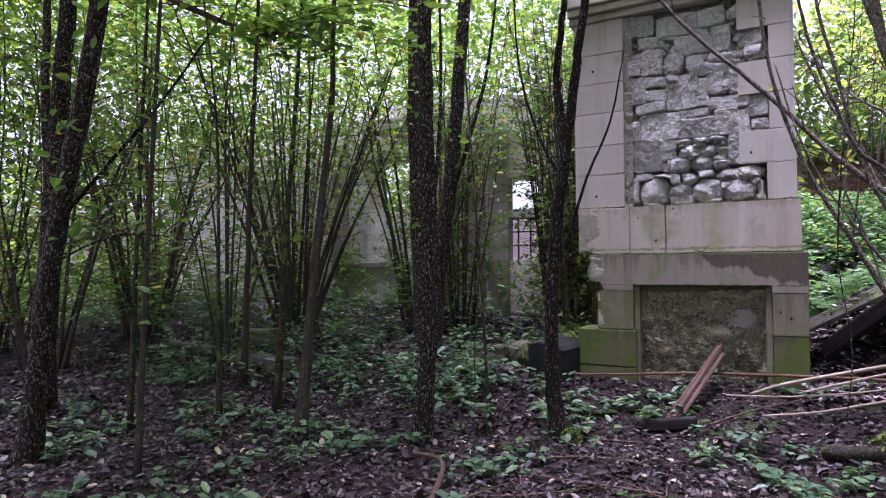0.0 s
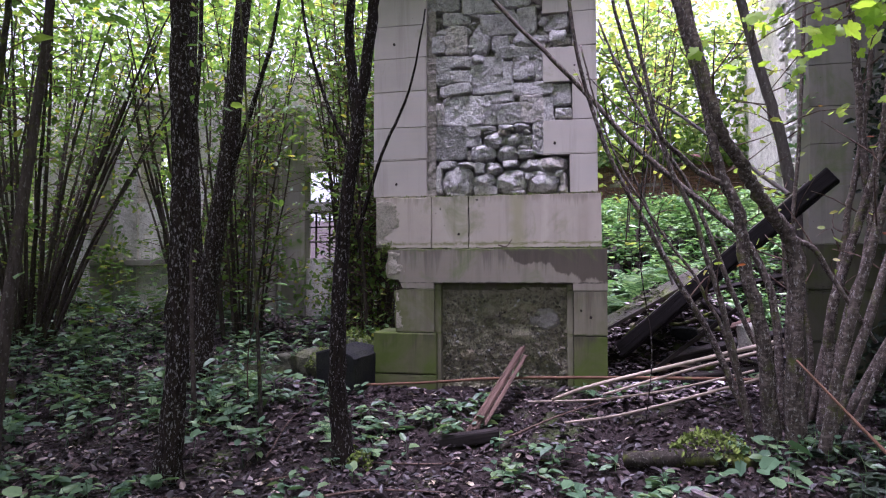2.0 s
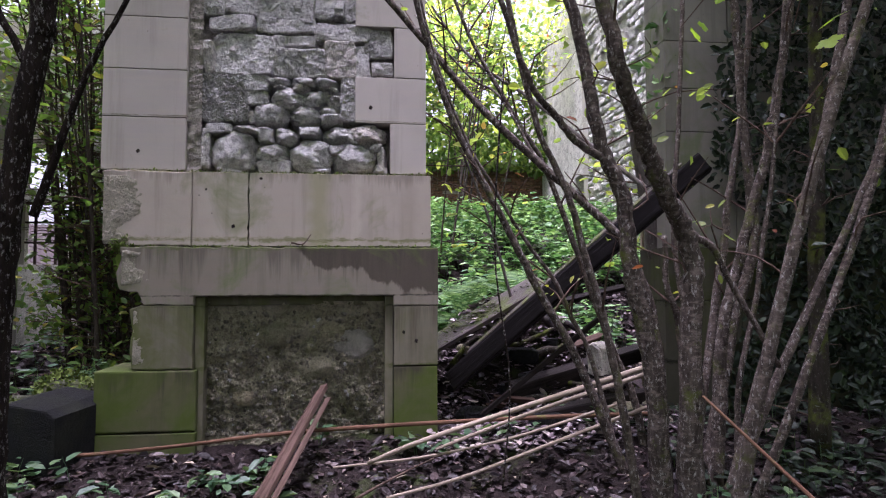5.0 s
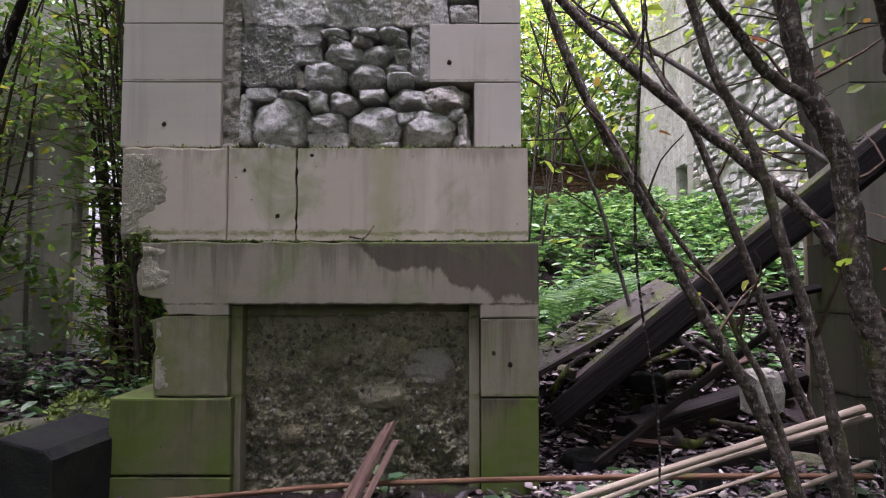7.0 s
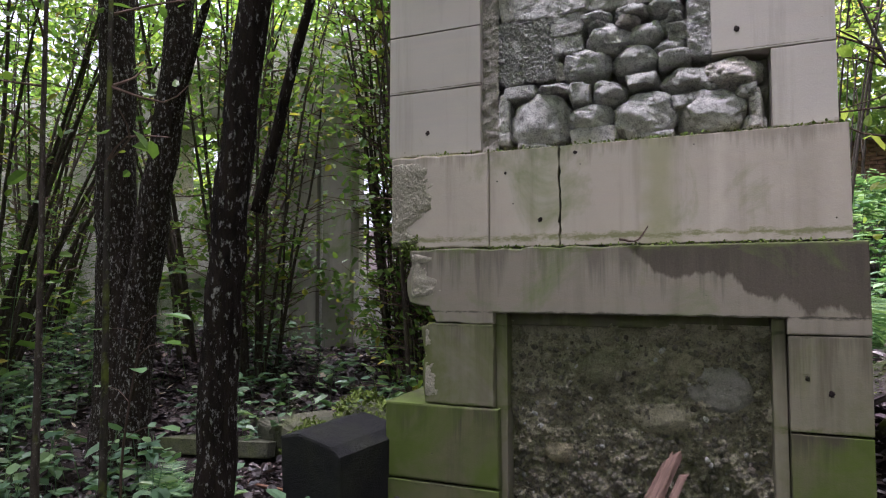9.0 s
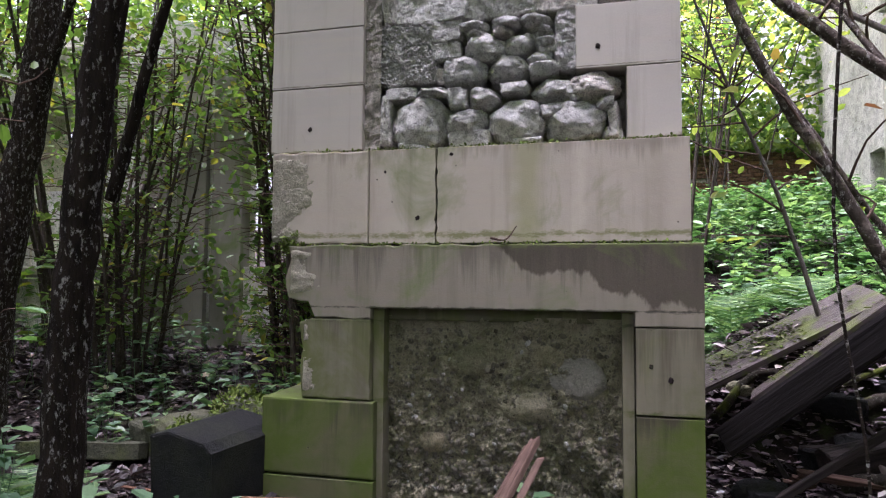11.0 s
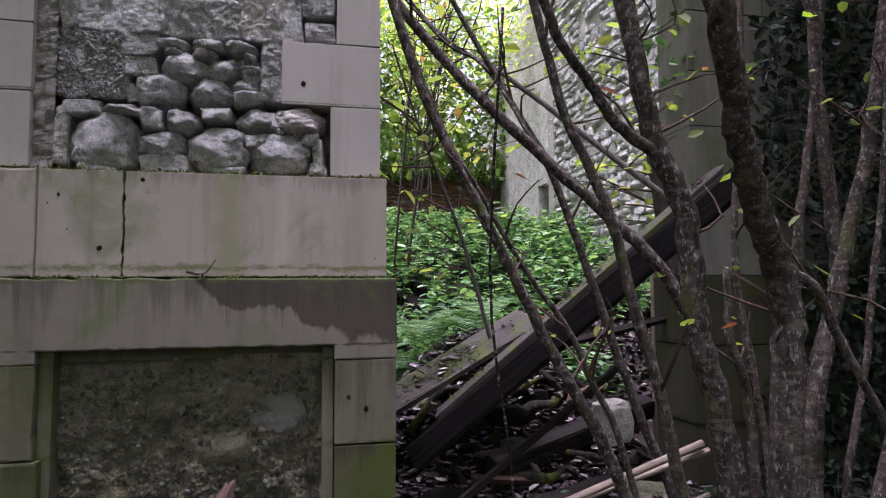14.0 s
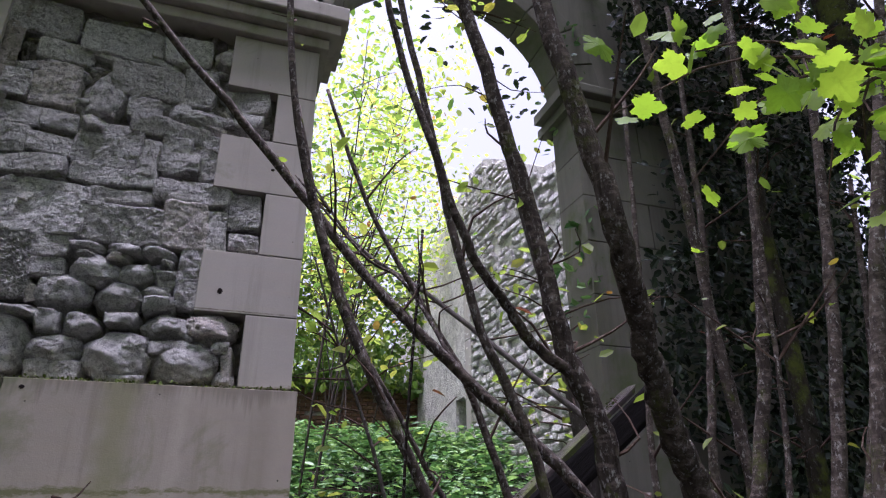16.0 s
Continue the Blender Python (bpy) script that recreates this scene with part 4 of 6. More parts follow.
def build_inner_wall():
    """The rubble wall inside, on the far side of the gateway, running back."""
    wall = thing("wall_east", "high pale rubble stone wall with plaster remains", "wall", kind="structure")
    y0, y1 = 8.2, 13.45
    bm = bmesh.new()
    top = [(7.5, 5.6), (8.6, 5.9), (9.6, 6.0), (10.4, 6.2), (11.2, 6.75), (11.9, 7.2), (12.5, 7.55), (13.45, 7.45)]
    def prism(line, z_low):
        f = [bm.verts.new((3.93, y, z)) for y, z in [(line[0][0], z_low)] + line + [(line[-1][0], z_low)]]
        b = [bm.verts.new((4.5, v.co.y, v.co.z)) for v in f]
        bm.faces.new(f)
        bm.faces.new(b[::-1])
        for i in range(len(f)):
            bm.faces.new((f[i], b[i], b[(i + 1) % len(f)], f[(i + 1) % len(f)]))
    prism(top, 0.3)
    prism([(13.45, 7.45), (14.15, 7.35)], 3.5)
    prism([(14.15, 7.35), (15.0, 7.1), (15.7, 7.0), (16.5, 6.6), (18.1, 5.6)], 0.3)
    bmesh.ops.recalc_face_normals(bm, faces=bm.faces)
    child("masonry", bm_mesh("masonry", bm, PLASTER_PALE), wall)
    kinds = [stone_mesh("stone", 0.235, 0.13, 0.13, RUBBLE_PALE, (1, 1, 2, 0)[k % 4], 40 + k, 3) for k in range(8)]
    r = random.Random(3)
    n, rest = 0, []
    z = 1.2
    while z < 7.4:
        hh = r.uniform(0.08, 0.17)
        y = 7.7 + r.random() * 0.1
        while y < 13.4:
            w = r.choice((0.10, 0.14, 0.18, 0.24, 0.32))
            if z < np.interp(y, [t[0] for t in top], [t[1] for t in top]) - 0.15 and r.random() > 0.10:
                m = pose(3.93, y + w / 2, z + hh / 2 + r.uniform(-0.03, 0.03), r.uniform(-14, 14), 0, 90 + r.uniform(-6, 6)) @ Matrix.Diagonal((w / 0.25, 1, hh * r.uniform(0.75, 1.2) / 0.15, 1))
                if n < 300 and 9.2 < y < 13.4 and z > 2.4:
                    ob = child("stone", kinds[n % 8], wall)
                    ob.matrix_basis = m
                    n += 1
                else:
                    rest.append((kinds[len(rest) % 8], m))
            y += w
        z += hh
    bm = bmesh.new()
    for me, m in rest:
        k = len(bm.verts)
        bm.from_mesh(me)
        bm.verts.ensure_lookup_table()
        for v in bm.verts[k:]:
            v.co = m @ v.co
    tagged(child("stonework", bm_mesh("stonework", bm, RUBBLE_PALE), wall), kind="stuff")
    for a, b in ((1.9, 2.6), (2.6, 3.4), (3.4, 3.55), (3.55, 4.4), (4.4, 5.3)):
        child("quoin", box_mesh("quoin", 3.86, 4.4, 13.25 if b < 3.5 else 13.2, 13.47, a, b - 0.006, ASHLAR, 0.01), wall)


RUBBLE_PALE = rubble_material("pale_rubble", (0.52, 0.49, 0.45), (0.76, 0.73, 0.68), 0.1, 0.9, False, relief=0.03)
PLASTER_PALE = rubble_material("pale_plaster", (0.46, 0.43, 0.39), (0.64, 0.61, 0.56), 0.35, 0.35, relief=0.03)
build_inner_wall()


def build_brick_wall():
    wall = thing("wall_back", "low dark brick wall overgrown with climbers", "wall", kind="structure")
    child("masonry", box_mesh("masonry", -2.0, 3.9, 16.52, 17.0, 1.2, 4.05, MORTAR), wall)
    me = box_mesh("brick", -0.108, 0.108, -0.05, 0.05, -0.034, 0.034, BRICK, 0.006)
    r = random.Random(2)
    for row in range(17):
        for k in range(16):
            x = 0.55 + k * 0.23 + (0.115 if row % 2 else 0)
            if r.random() < 0.05 or abs(x - 1.7) + abs(row - 10) * 0.1 < 0.1:
                continue
            ob = child("brick", me, wall)
            ob.location = (x, 16.52 - r.uniform(0, 0.012), 2.75 + row * 0.078)
    for x0, x1 in ((-2.0, 0.6), (0.6, 2.4), (2.4, 4.0)):
        block(wall, x0, x1, 4.08, 4.25, 16.4, 0.6, ASHLAR_DARK, "coping", bevel=0.03)


build_brick_wall()


# ---- fallen timber, poles and stones by the gate ----
def lay(ob, a, b, roll=0.0):
    """Lays an object that is built along x from its middle so that it runs from a to b."""
    a, b = Vector(a), Vector(b)
    q = (b - a).to_track_quat("X", "Z")
    ob.matrix_world = Matrix.Translation((a + b) / 2) @ q.to_matrix().to_4x4() @ pose(0, 0, 0, roll, 0, 0)
    return ob


def timber_mesh(name, length, wide, thick, mat, ragged_ends=0.03, seed=0, cuts=18):
    """A weathered beam or board along x, its edges worn and its ends broken."""
    xs = np.linspace(-length / 2, length / 2, cuts)
    prof = [(-0.5, -0.38), (-0.5, 0.38), (-0.44, 0.5), (-0.15, 0.5), (0.15, 0.5), (0.44, 0.5), (0.5, 0.38), (0.5, -0.38), (0.44, -0.5), (0.0, -0.5), (-0.44, -0.5)]
    m = len(prof)
    verts = []
    for i, x in enumerate(xs):
        end = i in (0, cuts - 1)
        for j, (u, v) in enumerate(prof):
            n1 = noise.noise(Vector((x * 2.2, u * 6 + seed, v * 6)))
            verts.append((x + (random.uniform(-ragged_ends, ragged_ends) if end else 0), u * wide * (1 + 0.06 * n1), v * thick * (1 + 0.10 * n1)))
    i = np.arange(cuts * m).reshape(cuts, m)
    faces = [tuple(f) for f in np.stack([i[:-1], i[1:], np.roll(i[1:], -1, 1), np.roll(i[:-1], -1, 1)], -1).reshape(-1, 4)]
    faces += [tuple(i[0]), tuple(i[-1][::-1])]
    return data_mesh(name, verts, faces, mat)


def timber(name, label, a, b, wide, thick, mat, roll=0.0, seed=0, category="beam"):
    me = timber_mesh(name, (Vector(b) - Vector(a)).length, wide, thick, mat, 0.03, seed)
    return tagged(lay(new(name, me), a, b, roll), label, category)


BEAM = timber("fallen_beam", "black rotten roof beam leaning against the ivy pier", (0.50, 6.93, 0.70), (2.06, 6.14, 2.20), 0.12, 0.135, TIMBER_BLACK, -4, 1)
BOARD_LONG = timber("fallen_board", "long wet grey board lying along the black beam", (0.676, 7.03, 0.93), (2.0, 6.36, 2.21), 0.17, 0.03, BOARD, 12, 2, "board")
PLANK = timber("mossy_plank", "broad wet mossy plank lying in the gateway", (0.22, 7.36, 0.82), (1.25, 7.16, 1.44), 0.38, 0.04, BOARD, 16, 8, "plank")
timber("thin_rafter", "thin dark rafter below the fallen beam", (0.72, 6.80, 0.5), (1.55, 6.62, 1.2), 0.03, 0.035, TIMBER, 10, 3, "rafter")
timber("rotten_beam", "dark beam lying in the rubble of the gateway", (1.05, 6.55, 0.52), (2.0, 6.9, 0.58), 0.10, 0.09, TIMBER, 5, 4)
timber("rotten_beam", "dark crumbling beam lying in the gateway", (0.95, 6.95, 0.62), (2.1, 7.3, 0.85), 0.12, 0.12, TIMBER, 12, 5)
timber("grey_lath", "thin grey board lying across the gateway rubble", (1.2, 7.0, 1.25), (2.12, 6.95, 1.45), 0.05, 0.03, TIMBER, 30, 6, "lath")
timber("pale_post", "thin pale upright post behind the ivy pier", (2.13, 7.25, 0.6), (2.13, 7.22, 1.9), 0.04, 0.04, POLE, 0, 7, "post")
for k in range(20):
    a = Vector((0.8 + 1.2 * random.random(), 6.75 + 0.8 * random.random(), 0))
    a.z = float(gz(a.x, a.y)) + 0.06
    d = Vector((random.uniform(-1, 1), random.uniform(-0.6, 0.6), random.uniform(-0.1, 0.25))) * random.uniform(0.2, 0.5)
    timber("splintered_lath", "short splintered piece of dark rotten wood", a, a + d, random.uniform(0.03, 0.09), 0.025, TIMBER if k % 3 else BROKEN, random.uniform(0, 60), k, "wood scrap")


def strewn(name, label, ob, length, wide, thick, n, size, mat, category):
    """Leaves or moss lying in drifts on a board."""
    x = rng.uniform(-length / 2, length / 2, n)
    keep = np.sin(x * 7 + 1.3) + np.sin(x * 17) * 0.5 + rng.normal(0, 0.5, n) > 0.1
    x = x[keep]
    y = rng.normal(0, wide * 0.25, len(x)).clip(-wide * 0.46, wide * 0.46)
    m = np.array(ob.matrix_world)
    p = np.stack([x, y, np.full(len(x), thick / 2 + 0.006)], 1) @ m[:3, :3].T + m[:3, 3]
    tagged(new(name, leaves(name, p, size, mat, 0.75)), label, category, kind="stuff")


strewn("board_litter", "wet fallen leaves lying on the leaning board", BOARD_LONG, 1.8, 0.17, 0.03, 60, 0.05, LITTER_WET_LIT, "fallen leaves")
strewn("board_moss", "thin yellow-green moss on the leaning board", BOARD_LONG, 1.8, 0.17, 0.03, 700, 0.016, MOSS, "moss")
strewn("plank_litter", "wet fallen leaves lying on the broad plank", PLANK, 1.15, 0.36, 0.04, 90, 0.05, LITTER_WET_LIT, "fallen leaves")
strewn("plank_moss", "green moss cushions on the broad plank", PLANK, 1.15, 0.36, 0.04, 1800, 0.018, MOSS, "moss")


def stone_thing(name, label, at, w, d, h, mat, squared=1, seed=0, turn=0.0, category="stone"):
    ob = new(name, stone_mesh(name, w, d, h, mat, squared, seed))
    ob.matrix_world = pose(*at, 0, 0, turn)
    return tagged(ob, label, category)


stone_thing("pale_stone", "pale broken stone among dark rotten timber", (1.62, 6.85, 0.86), 0.2, 0.16, 0.24, PLASTER, 1, 61, 30)
for k in range(16):
    x, y, s = random.uniform(0.5, 2.0), random.uniform(6.5, 7.6), random.uniform(0.08, 0.2)
    stone_thing("rubble_stone", "dark fallen stone in the gateway rubble", (x, y, float(gz(x, y)) + s * 0.2), s * 1.3, s, s * 0.7, BLACKSTONE if k % 4 else CONCRETE, k % 2, 70 + k, k * 40)


def build_black_block():
    o = [(-0.2, -0.3), (0.25, -0.3), (0.25, 0.22), (0.19, 0.27), (-0.06, 0.3), (-0.2, 0.26)]
    ob = new("stone_block", slab_mesh("stone_block", o, -0.24, 0.26, BLACKSTONE, 0.015, 0.006))
    ob.matrix_world = pose(-2.10, 6.60, 0.43, 3, 0, -14)
    tagged(ob, "black mossy squared stone block beside the pier foot", "stone block")
    ob = new("stone_slab", slab_mesh("stone_slab", ragged([(-0.35, -0.22), (0.38, -0.26), (0.45, 0.16), (-0.3, 0.24), (-0.35, -0.22)], 0.02, 0.1)[:-1], -0.05, 0.05, MOSSY_STONE, 0.01))
    ob.matrix_world = pose(-3.35, 7.05, float(gz(-3.35, 7.05)) + 0.05, 80, 0, 10)
    tagged(ob, "flat grey stone slab lying on the ground", "stone slab")
    for k, (x, y, s) in enumerate(((-2.45, 7.0, 0.4), (-2.7, 7.25, 0.35), (-2.2, 7.15, 0.5), (-3.0, 7.3, 0.3), (-2.05, 7.05, 0.42))):
        stone_thing("mossy_stone", "moss-covered rubble stone heaped beside the pier", (x, y, float(gz(x, y)) + s * 0.3), s * 1.2, s, s * 0.9, MOSSY_STONE, k % 2, 120 + k, k * 50)


build_black_block()


def rod(name, label, pts, r0, r1, mat, category="pole", sides=8, rough=0.03):
    pts = curve_points(pts, 14)
    c = pts.mean(0)
    v, q = tube(pts - c, r0, r1, sides, rough)
    # wood grain runs along the local x axis
    d = Vector(pts[-1] - pts[0]).to_track_quat("X", "Z").to_matrix()
    v = np.asarray(v) @ np.array(d)
    ob = new(name, quad_mesh(name, v, q, mat, True))
    ob.matrix_world = Matrix.Translation(c) @ d.to_4x4()
    return tagged(ob, label, category)


rod("pole", "long pale peeled wooden pole", [(1.66, 6.07, 0.92), (0.9, 5.96, 0.73), (0.21, 5.88, 0.55), (-0.1, 5.97, 0.41)], 0.018, 0.012, POLE)
rod("pole", "long pale peeled wooden pole", [(1.70, 6.08, 0.885), (0.966, 6.12, 0.66), (0.3, 6.1, 0.44)], 0.015, 0.010, POLE)
rod("pole", "pale grey weathered pole on the ground", [(1.72, 6.12, 0.68), (0.99, 6.06, 0.46), (0.42, 5.93, 0.32), (0.0, 5.8, 0.27)], 0.013, 0.009, POLE)
rod("pole", "pale thin pole on the ground", [(1.48, 6.2, 0.66), (0.83, 6.16, 0.49), (0.24, 6.1, 0.40), (-0.3, 6.05, 0.37)], 0.010, 0.007, POLE)
rod("long_stick", "long red-brown stick lying along the foot of the pier", [(1.81, 6.25, 0.58), (0.88, 6.32, 0.56), (-0.52, 6.4, 0.50), (-1.3, 6.45, 0.42), (-2.16, 6.5, 0.36), (-2.9, 6.6, 0.34)], 0.015, 0.010, STICK, "stick")
for a, b, w, k in (((-0.38, 6.46, 0.76), (-0.68, 5.66, 0.22), 0.045, 1), ((-0.42, 6.44, 0.72), (-0.74, 5.64, 0.20), 0.035, 2), ((-0.35, 6.42, 0.70), (-0.62, 5.72, 0.24), 0.03, 3)):
    timber("broken_plank", "split red-brown plank propped over the stick", a, b, w, 0.03, BROKEN, 20 * k, 20 + k, "plank")
timber("rotten_log", "crumbling mossy log at the end of the plank", (-0.95, 5.5, 0.14), (-0.5, 5.62, 0.2), 0.10, 0.09, TIMBER, 0, 30, "log")
rod("mossy_log", "low mossy log half sunk in fallen leaves", [(0.42, 5.38, 0.13), (0.85, 5.3, 0.19), (1.3, 5.15, 0.22)], 0.06, 0.045, BARK_MOSS, "log", 12, 0.06)
timber("mossy_log", "dark mossy log lying among thin trees", (-8.2, 6.2, 0.35), (-5.2, 5.7, 0.3), 0.26, 0.24, BOARD, 0, 32, "log")
timber("squared_beam", "short dark squared beam with mossy top", (-6.9, 6.35, 0.55), (-6.0, 6.2, 0.6), 0.26, 0.22, BOARD, 5, 33)
timber("grey_lath", "thin weathered strip of wood on the ground", (0.75, 4.6, 0.2), (1.25, 4.3, 0.12), 0.05, 0.02, BOARD, 8, 34, "lath")


def build_roots():
    """Bare roots and rotten limbs that snake over the gateway floor."""
    r = random.Random(17)
    for k in range(9):
        x, y, a, ln = r.uniform(0.9, 1.9), r.uniform(6.75, 7.5), r.uniform(-0.5, 0.5), r.uniform(0.4, 0.9)
        pts = []
        for t in (-0.5, -0.2, 0.1, 0.35, 0.5):
            px, py = x + t * ln * math.cos(a), y + t * ln * math.sin(a) + r.uniform(-0.06, 0.06)
            pts.append((px, py, float(gz(px, py)) + 0.03 + r.uniform(0, 0.07)))
        rod("dead_root", "dark wet root winding over the gateway rubble", pts, r.uniform(0.02, 0.04), 0.012, TIMBER if k % 2 else BARK_MOSS, "root", 8, 0.08)


build_roots()


def build_twigs():
    r = random.Random(11)
    for k in range(46):
        x, y = r.uniform(-5.5, 2.0), r.uniform(1.6, 6.3)
        a, ln = r.uniform(0, 3.14), r.uniform(0.3, 1.3)
        pts = []
        for t in (-0.5, 0, 0.5):
            px, py = x + t * ln * math.cos(a) + r.uniform(-0.06, 0.06), y + t * ln * math.sin(a) + r.uniform(-0.06, 0.06)
            pts.append((px, py, float(gz(px, py)) + r.uniform(0.015, 0.05)))
        rod("dead_twig", "thin dead twig on the leaf litter", pts, r.uniform(0.005, 0.013), 0.003, TWIG, "twig", 5)
    rod("curved_branch", "dark curved dead branch on the forest floor", [(-1.62, 2.75, 0.08), (-1.75, 3.3, 0.11), (-1.95, 3.75, 0.16), (-2.3, 3.95, 0.12)], 0.022, 0.018, TWIG, "branch")


build_twigs()


# ---- trees ----
def grow(pts, n=16, wob=0.02):
    p = curve_points(pts, n)
    w = rng.normal(0, wob, p.shape)
    w[0] = 0
    return p + w


def side_twigs(paths, per_m, reach, low, lift=0.5, r=0.007, leafy=1.0):
    """Twigs that leave the stems, and places for leaves along them."""
    tubes, spots = [], []
    for p in paths:
        seg = np.linalg.norm(np.diff(p, axis=0), axis=1)
        total = seg.sum()
        for _ in range(max(1, int(total * per_m))):
            k = rng.integers(1, len(p) - 1)
            o = p[k]
            if o[2] < low:
                continue
            a = rng.uniform(0, 2 * np.pi)
            ln = reach * rng.uniform(0.4, 1.2)
            d = np.array([np.cos(a), np.sin(a), lift * rng.uniform(0.2, 1.5)])
            d /= np.linalg.norm(d)
            q = np.array([o, o + d * ln * 0.5 + rng.normal(0, 0.04, 3), o + d * ln + np.array([0, 0, -0.08 * ln])])
            q = curve_points(q, 5)
            tubes.append(tube(q, r, r * 0.3, 4))
            m = int(ln * 9 * leafy + rng.random())
            if m == 0:
                continue
            t = rng.uniform(0.25, 1.0, m)
            at = np.stack([np.interp(t, np.linspace(0, 1, 5), q[:, j]) for j in range(3)], 1)
            spots.append(at + rng.normal(0, 0.045, at.shape))
    return tubes, (np.vstack(spots) if spots else np.zeros((0, 3)))


def tree(name, label, category, stems, mat, leaf=LEAF, leaf_size=0.075, per_m=6, reach=0.7, low=1.5, extra=0, stem_name="trunk", sides=10, group="", flare=0.5, lift=0.5, canopy=0, leafy=1.0):
    """A tree or many-stemmed shrub: each stem a part, its twigs and its leaves."""
    base = np.mean([s[0][0] for s in stems], axis=0)
    ob = thing(name, label, category, tuple(base), group)
    paths, trunk = [], ob
    for pts, r0, r1, *rest in stems:
        p = grow(np.asarray(pts, float) - base, max(10, 5 * len(pts)), min(r0 * 0.08, 0.006))
        paths.append(p)
        v, q = tube(p, r0, r1, sides if r0 > 0.03 else 6, 0.03, flare if not rest else 0.0)
        made = child(rest[0] if rest else stem_name, quad_mesh("stem", v, q, mat, True), trunk if rest else ob)
        trunk = trunk if rest else made
    tw, spots = side_twigs(paths, per_m, reach, low - base[2], lift, leafy=leafy)
    if tw:
        v, q = joined(tw)
        tagged(child("spray", quad_mesh("spray", v, q, TWIG), ob), kind="stuff")
    if extra:
        tops = np.vstack([p[len(p) * 2 // 3:] for p in paths])
        more = tops[rng.integers(0, len(tops), extra)] + rng.normal(0, 0.45, (extra, 3))
        spots = np.vstack([spots, more])
    # leaf cloud added overhead, mostly out of view, to keep skylight off
    if canopy:
        top = np.array([p[-1] for p in paths[:2]]).mean(0)
        c = top + rng.normal(0, 1, (canopy // 45, 3)) * np.array([1.9, 1.9, 0.7])
        c[:, 2] = np.maximum(c[:, 2], 5.6 - base[2])
        more = c[rng.integers(0, len(c), canopy)] + rng.normal(0, 0.33, (canopy, 3))
        more[:, 2] = np.maximum(more[:, 2], 5.0 - base[2] + rng.random(canopy))
        tagged(child("canopy", leaves("canopy", more, 0.125, leaf, 0.6), ob), kind="stuff")
    if len(spots):
        tagged(child("crown", leaves("crown", spots, leaf_size, leaf, 0.45), ob), kind="stuff")
    return ob


def up(x, y, top, r0, r1, lean=(0, 0), low=0.1, bend=0.1):
    """A stem rising from the ground at x, y to the height top, leaning by metres."""
    z = float(gz(x, y)) - low
    m = rng.normal(0, bend, 2)
    return ([(x, y, z), (x + lean[0] * 0.3 + m[0] * 0.5, y + lean[1] * 0.3 + m[1] * 0.5, z + (top - z) * 0.35),
             (x + lean[0] * 0.65 + m[0], y + lean[1] * 0.65 + m[1], z + (top - z) * 0.68), (x + lean[0], y + lean[1], top)], r0, r1)


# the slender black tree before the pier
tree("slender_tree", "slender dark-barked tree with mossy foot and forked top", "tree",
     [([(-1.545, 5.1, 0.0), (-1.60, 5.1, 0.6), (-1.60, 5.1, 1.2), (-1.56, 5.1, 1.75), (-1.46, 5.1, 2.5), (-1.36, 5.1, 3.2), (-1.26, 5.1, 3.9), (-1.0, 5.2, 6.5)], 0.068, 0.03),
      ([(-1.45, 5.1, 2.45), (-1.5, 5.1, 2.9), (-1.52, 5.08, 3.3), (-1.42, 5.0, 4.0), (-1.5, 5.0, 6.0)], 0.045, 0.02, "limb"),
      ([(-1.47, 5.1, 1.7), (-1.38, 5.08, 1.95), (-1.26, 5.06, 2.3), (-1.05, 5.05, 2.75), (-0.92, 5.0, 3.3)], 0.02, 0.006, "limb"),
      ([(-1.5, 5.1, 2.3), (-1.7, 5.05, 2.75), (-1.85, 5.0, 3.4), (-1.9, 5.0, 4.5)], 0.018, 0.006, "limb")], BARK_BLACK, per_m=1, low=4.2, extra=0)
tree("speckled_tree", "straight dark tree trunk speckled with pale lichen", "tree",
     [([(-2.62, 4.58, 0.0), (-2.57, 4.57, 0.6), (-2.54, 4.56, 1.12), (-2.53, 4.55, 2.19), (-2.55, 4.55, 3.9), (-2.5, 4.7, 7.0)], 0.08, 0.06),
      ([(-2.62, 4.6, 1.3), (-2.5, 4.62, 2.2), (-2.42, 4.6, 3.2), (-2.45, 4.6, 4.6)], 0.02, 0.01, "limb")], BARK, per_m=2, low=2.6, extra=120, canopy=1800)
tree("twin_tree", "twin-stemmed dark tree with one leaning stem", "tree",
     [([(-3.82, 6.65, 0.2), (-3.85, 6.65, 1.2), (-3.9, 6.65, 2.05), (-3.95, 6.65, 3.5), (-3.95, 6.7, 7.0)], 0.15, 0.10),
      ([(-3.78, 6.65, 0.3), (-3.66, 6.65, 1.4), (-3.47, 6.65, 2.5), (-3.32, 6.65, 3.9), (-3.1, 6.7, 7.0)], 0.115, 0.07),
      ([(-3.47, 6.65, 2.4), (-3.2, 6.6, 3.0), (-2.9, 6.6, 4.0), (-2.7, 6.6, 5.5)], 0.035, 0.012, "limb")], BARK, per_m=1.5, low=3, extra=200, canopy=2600)
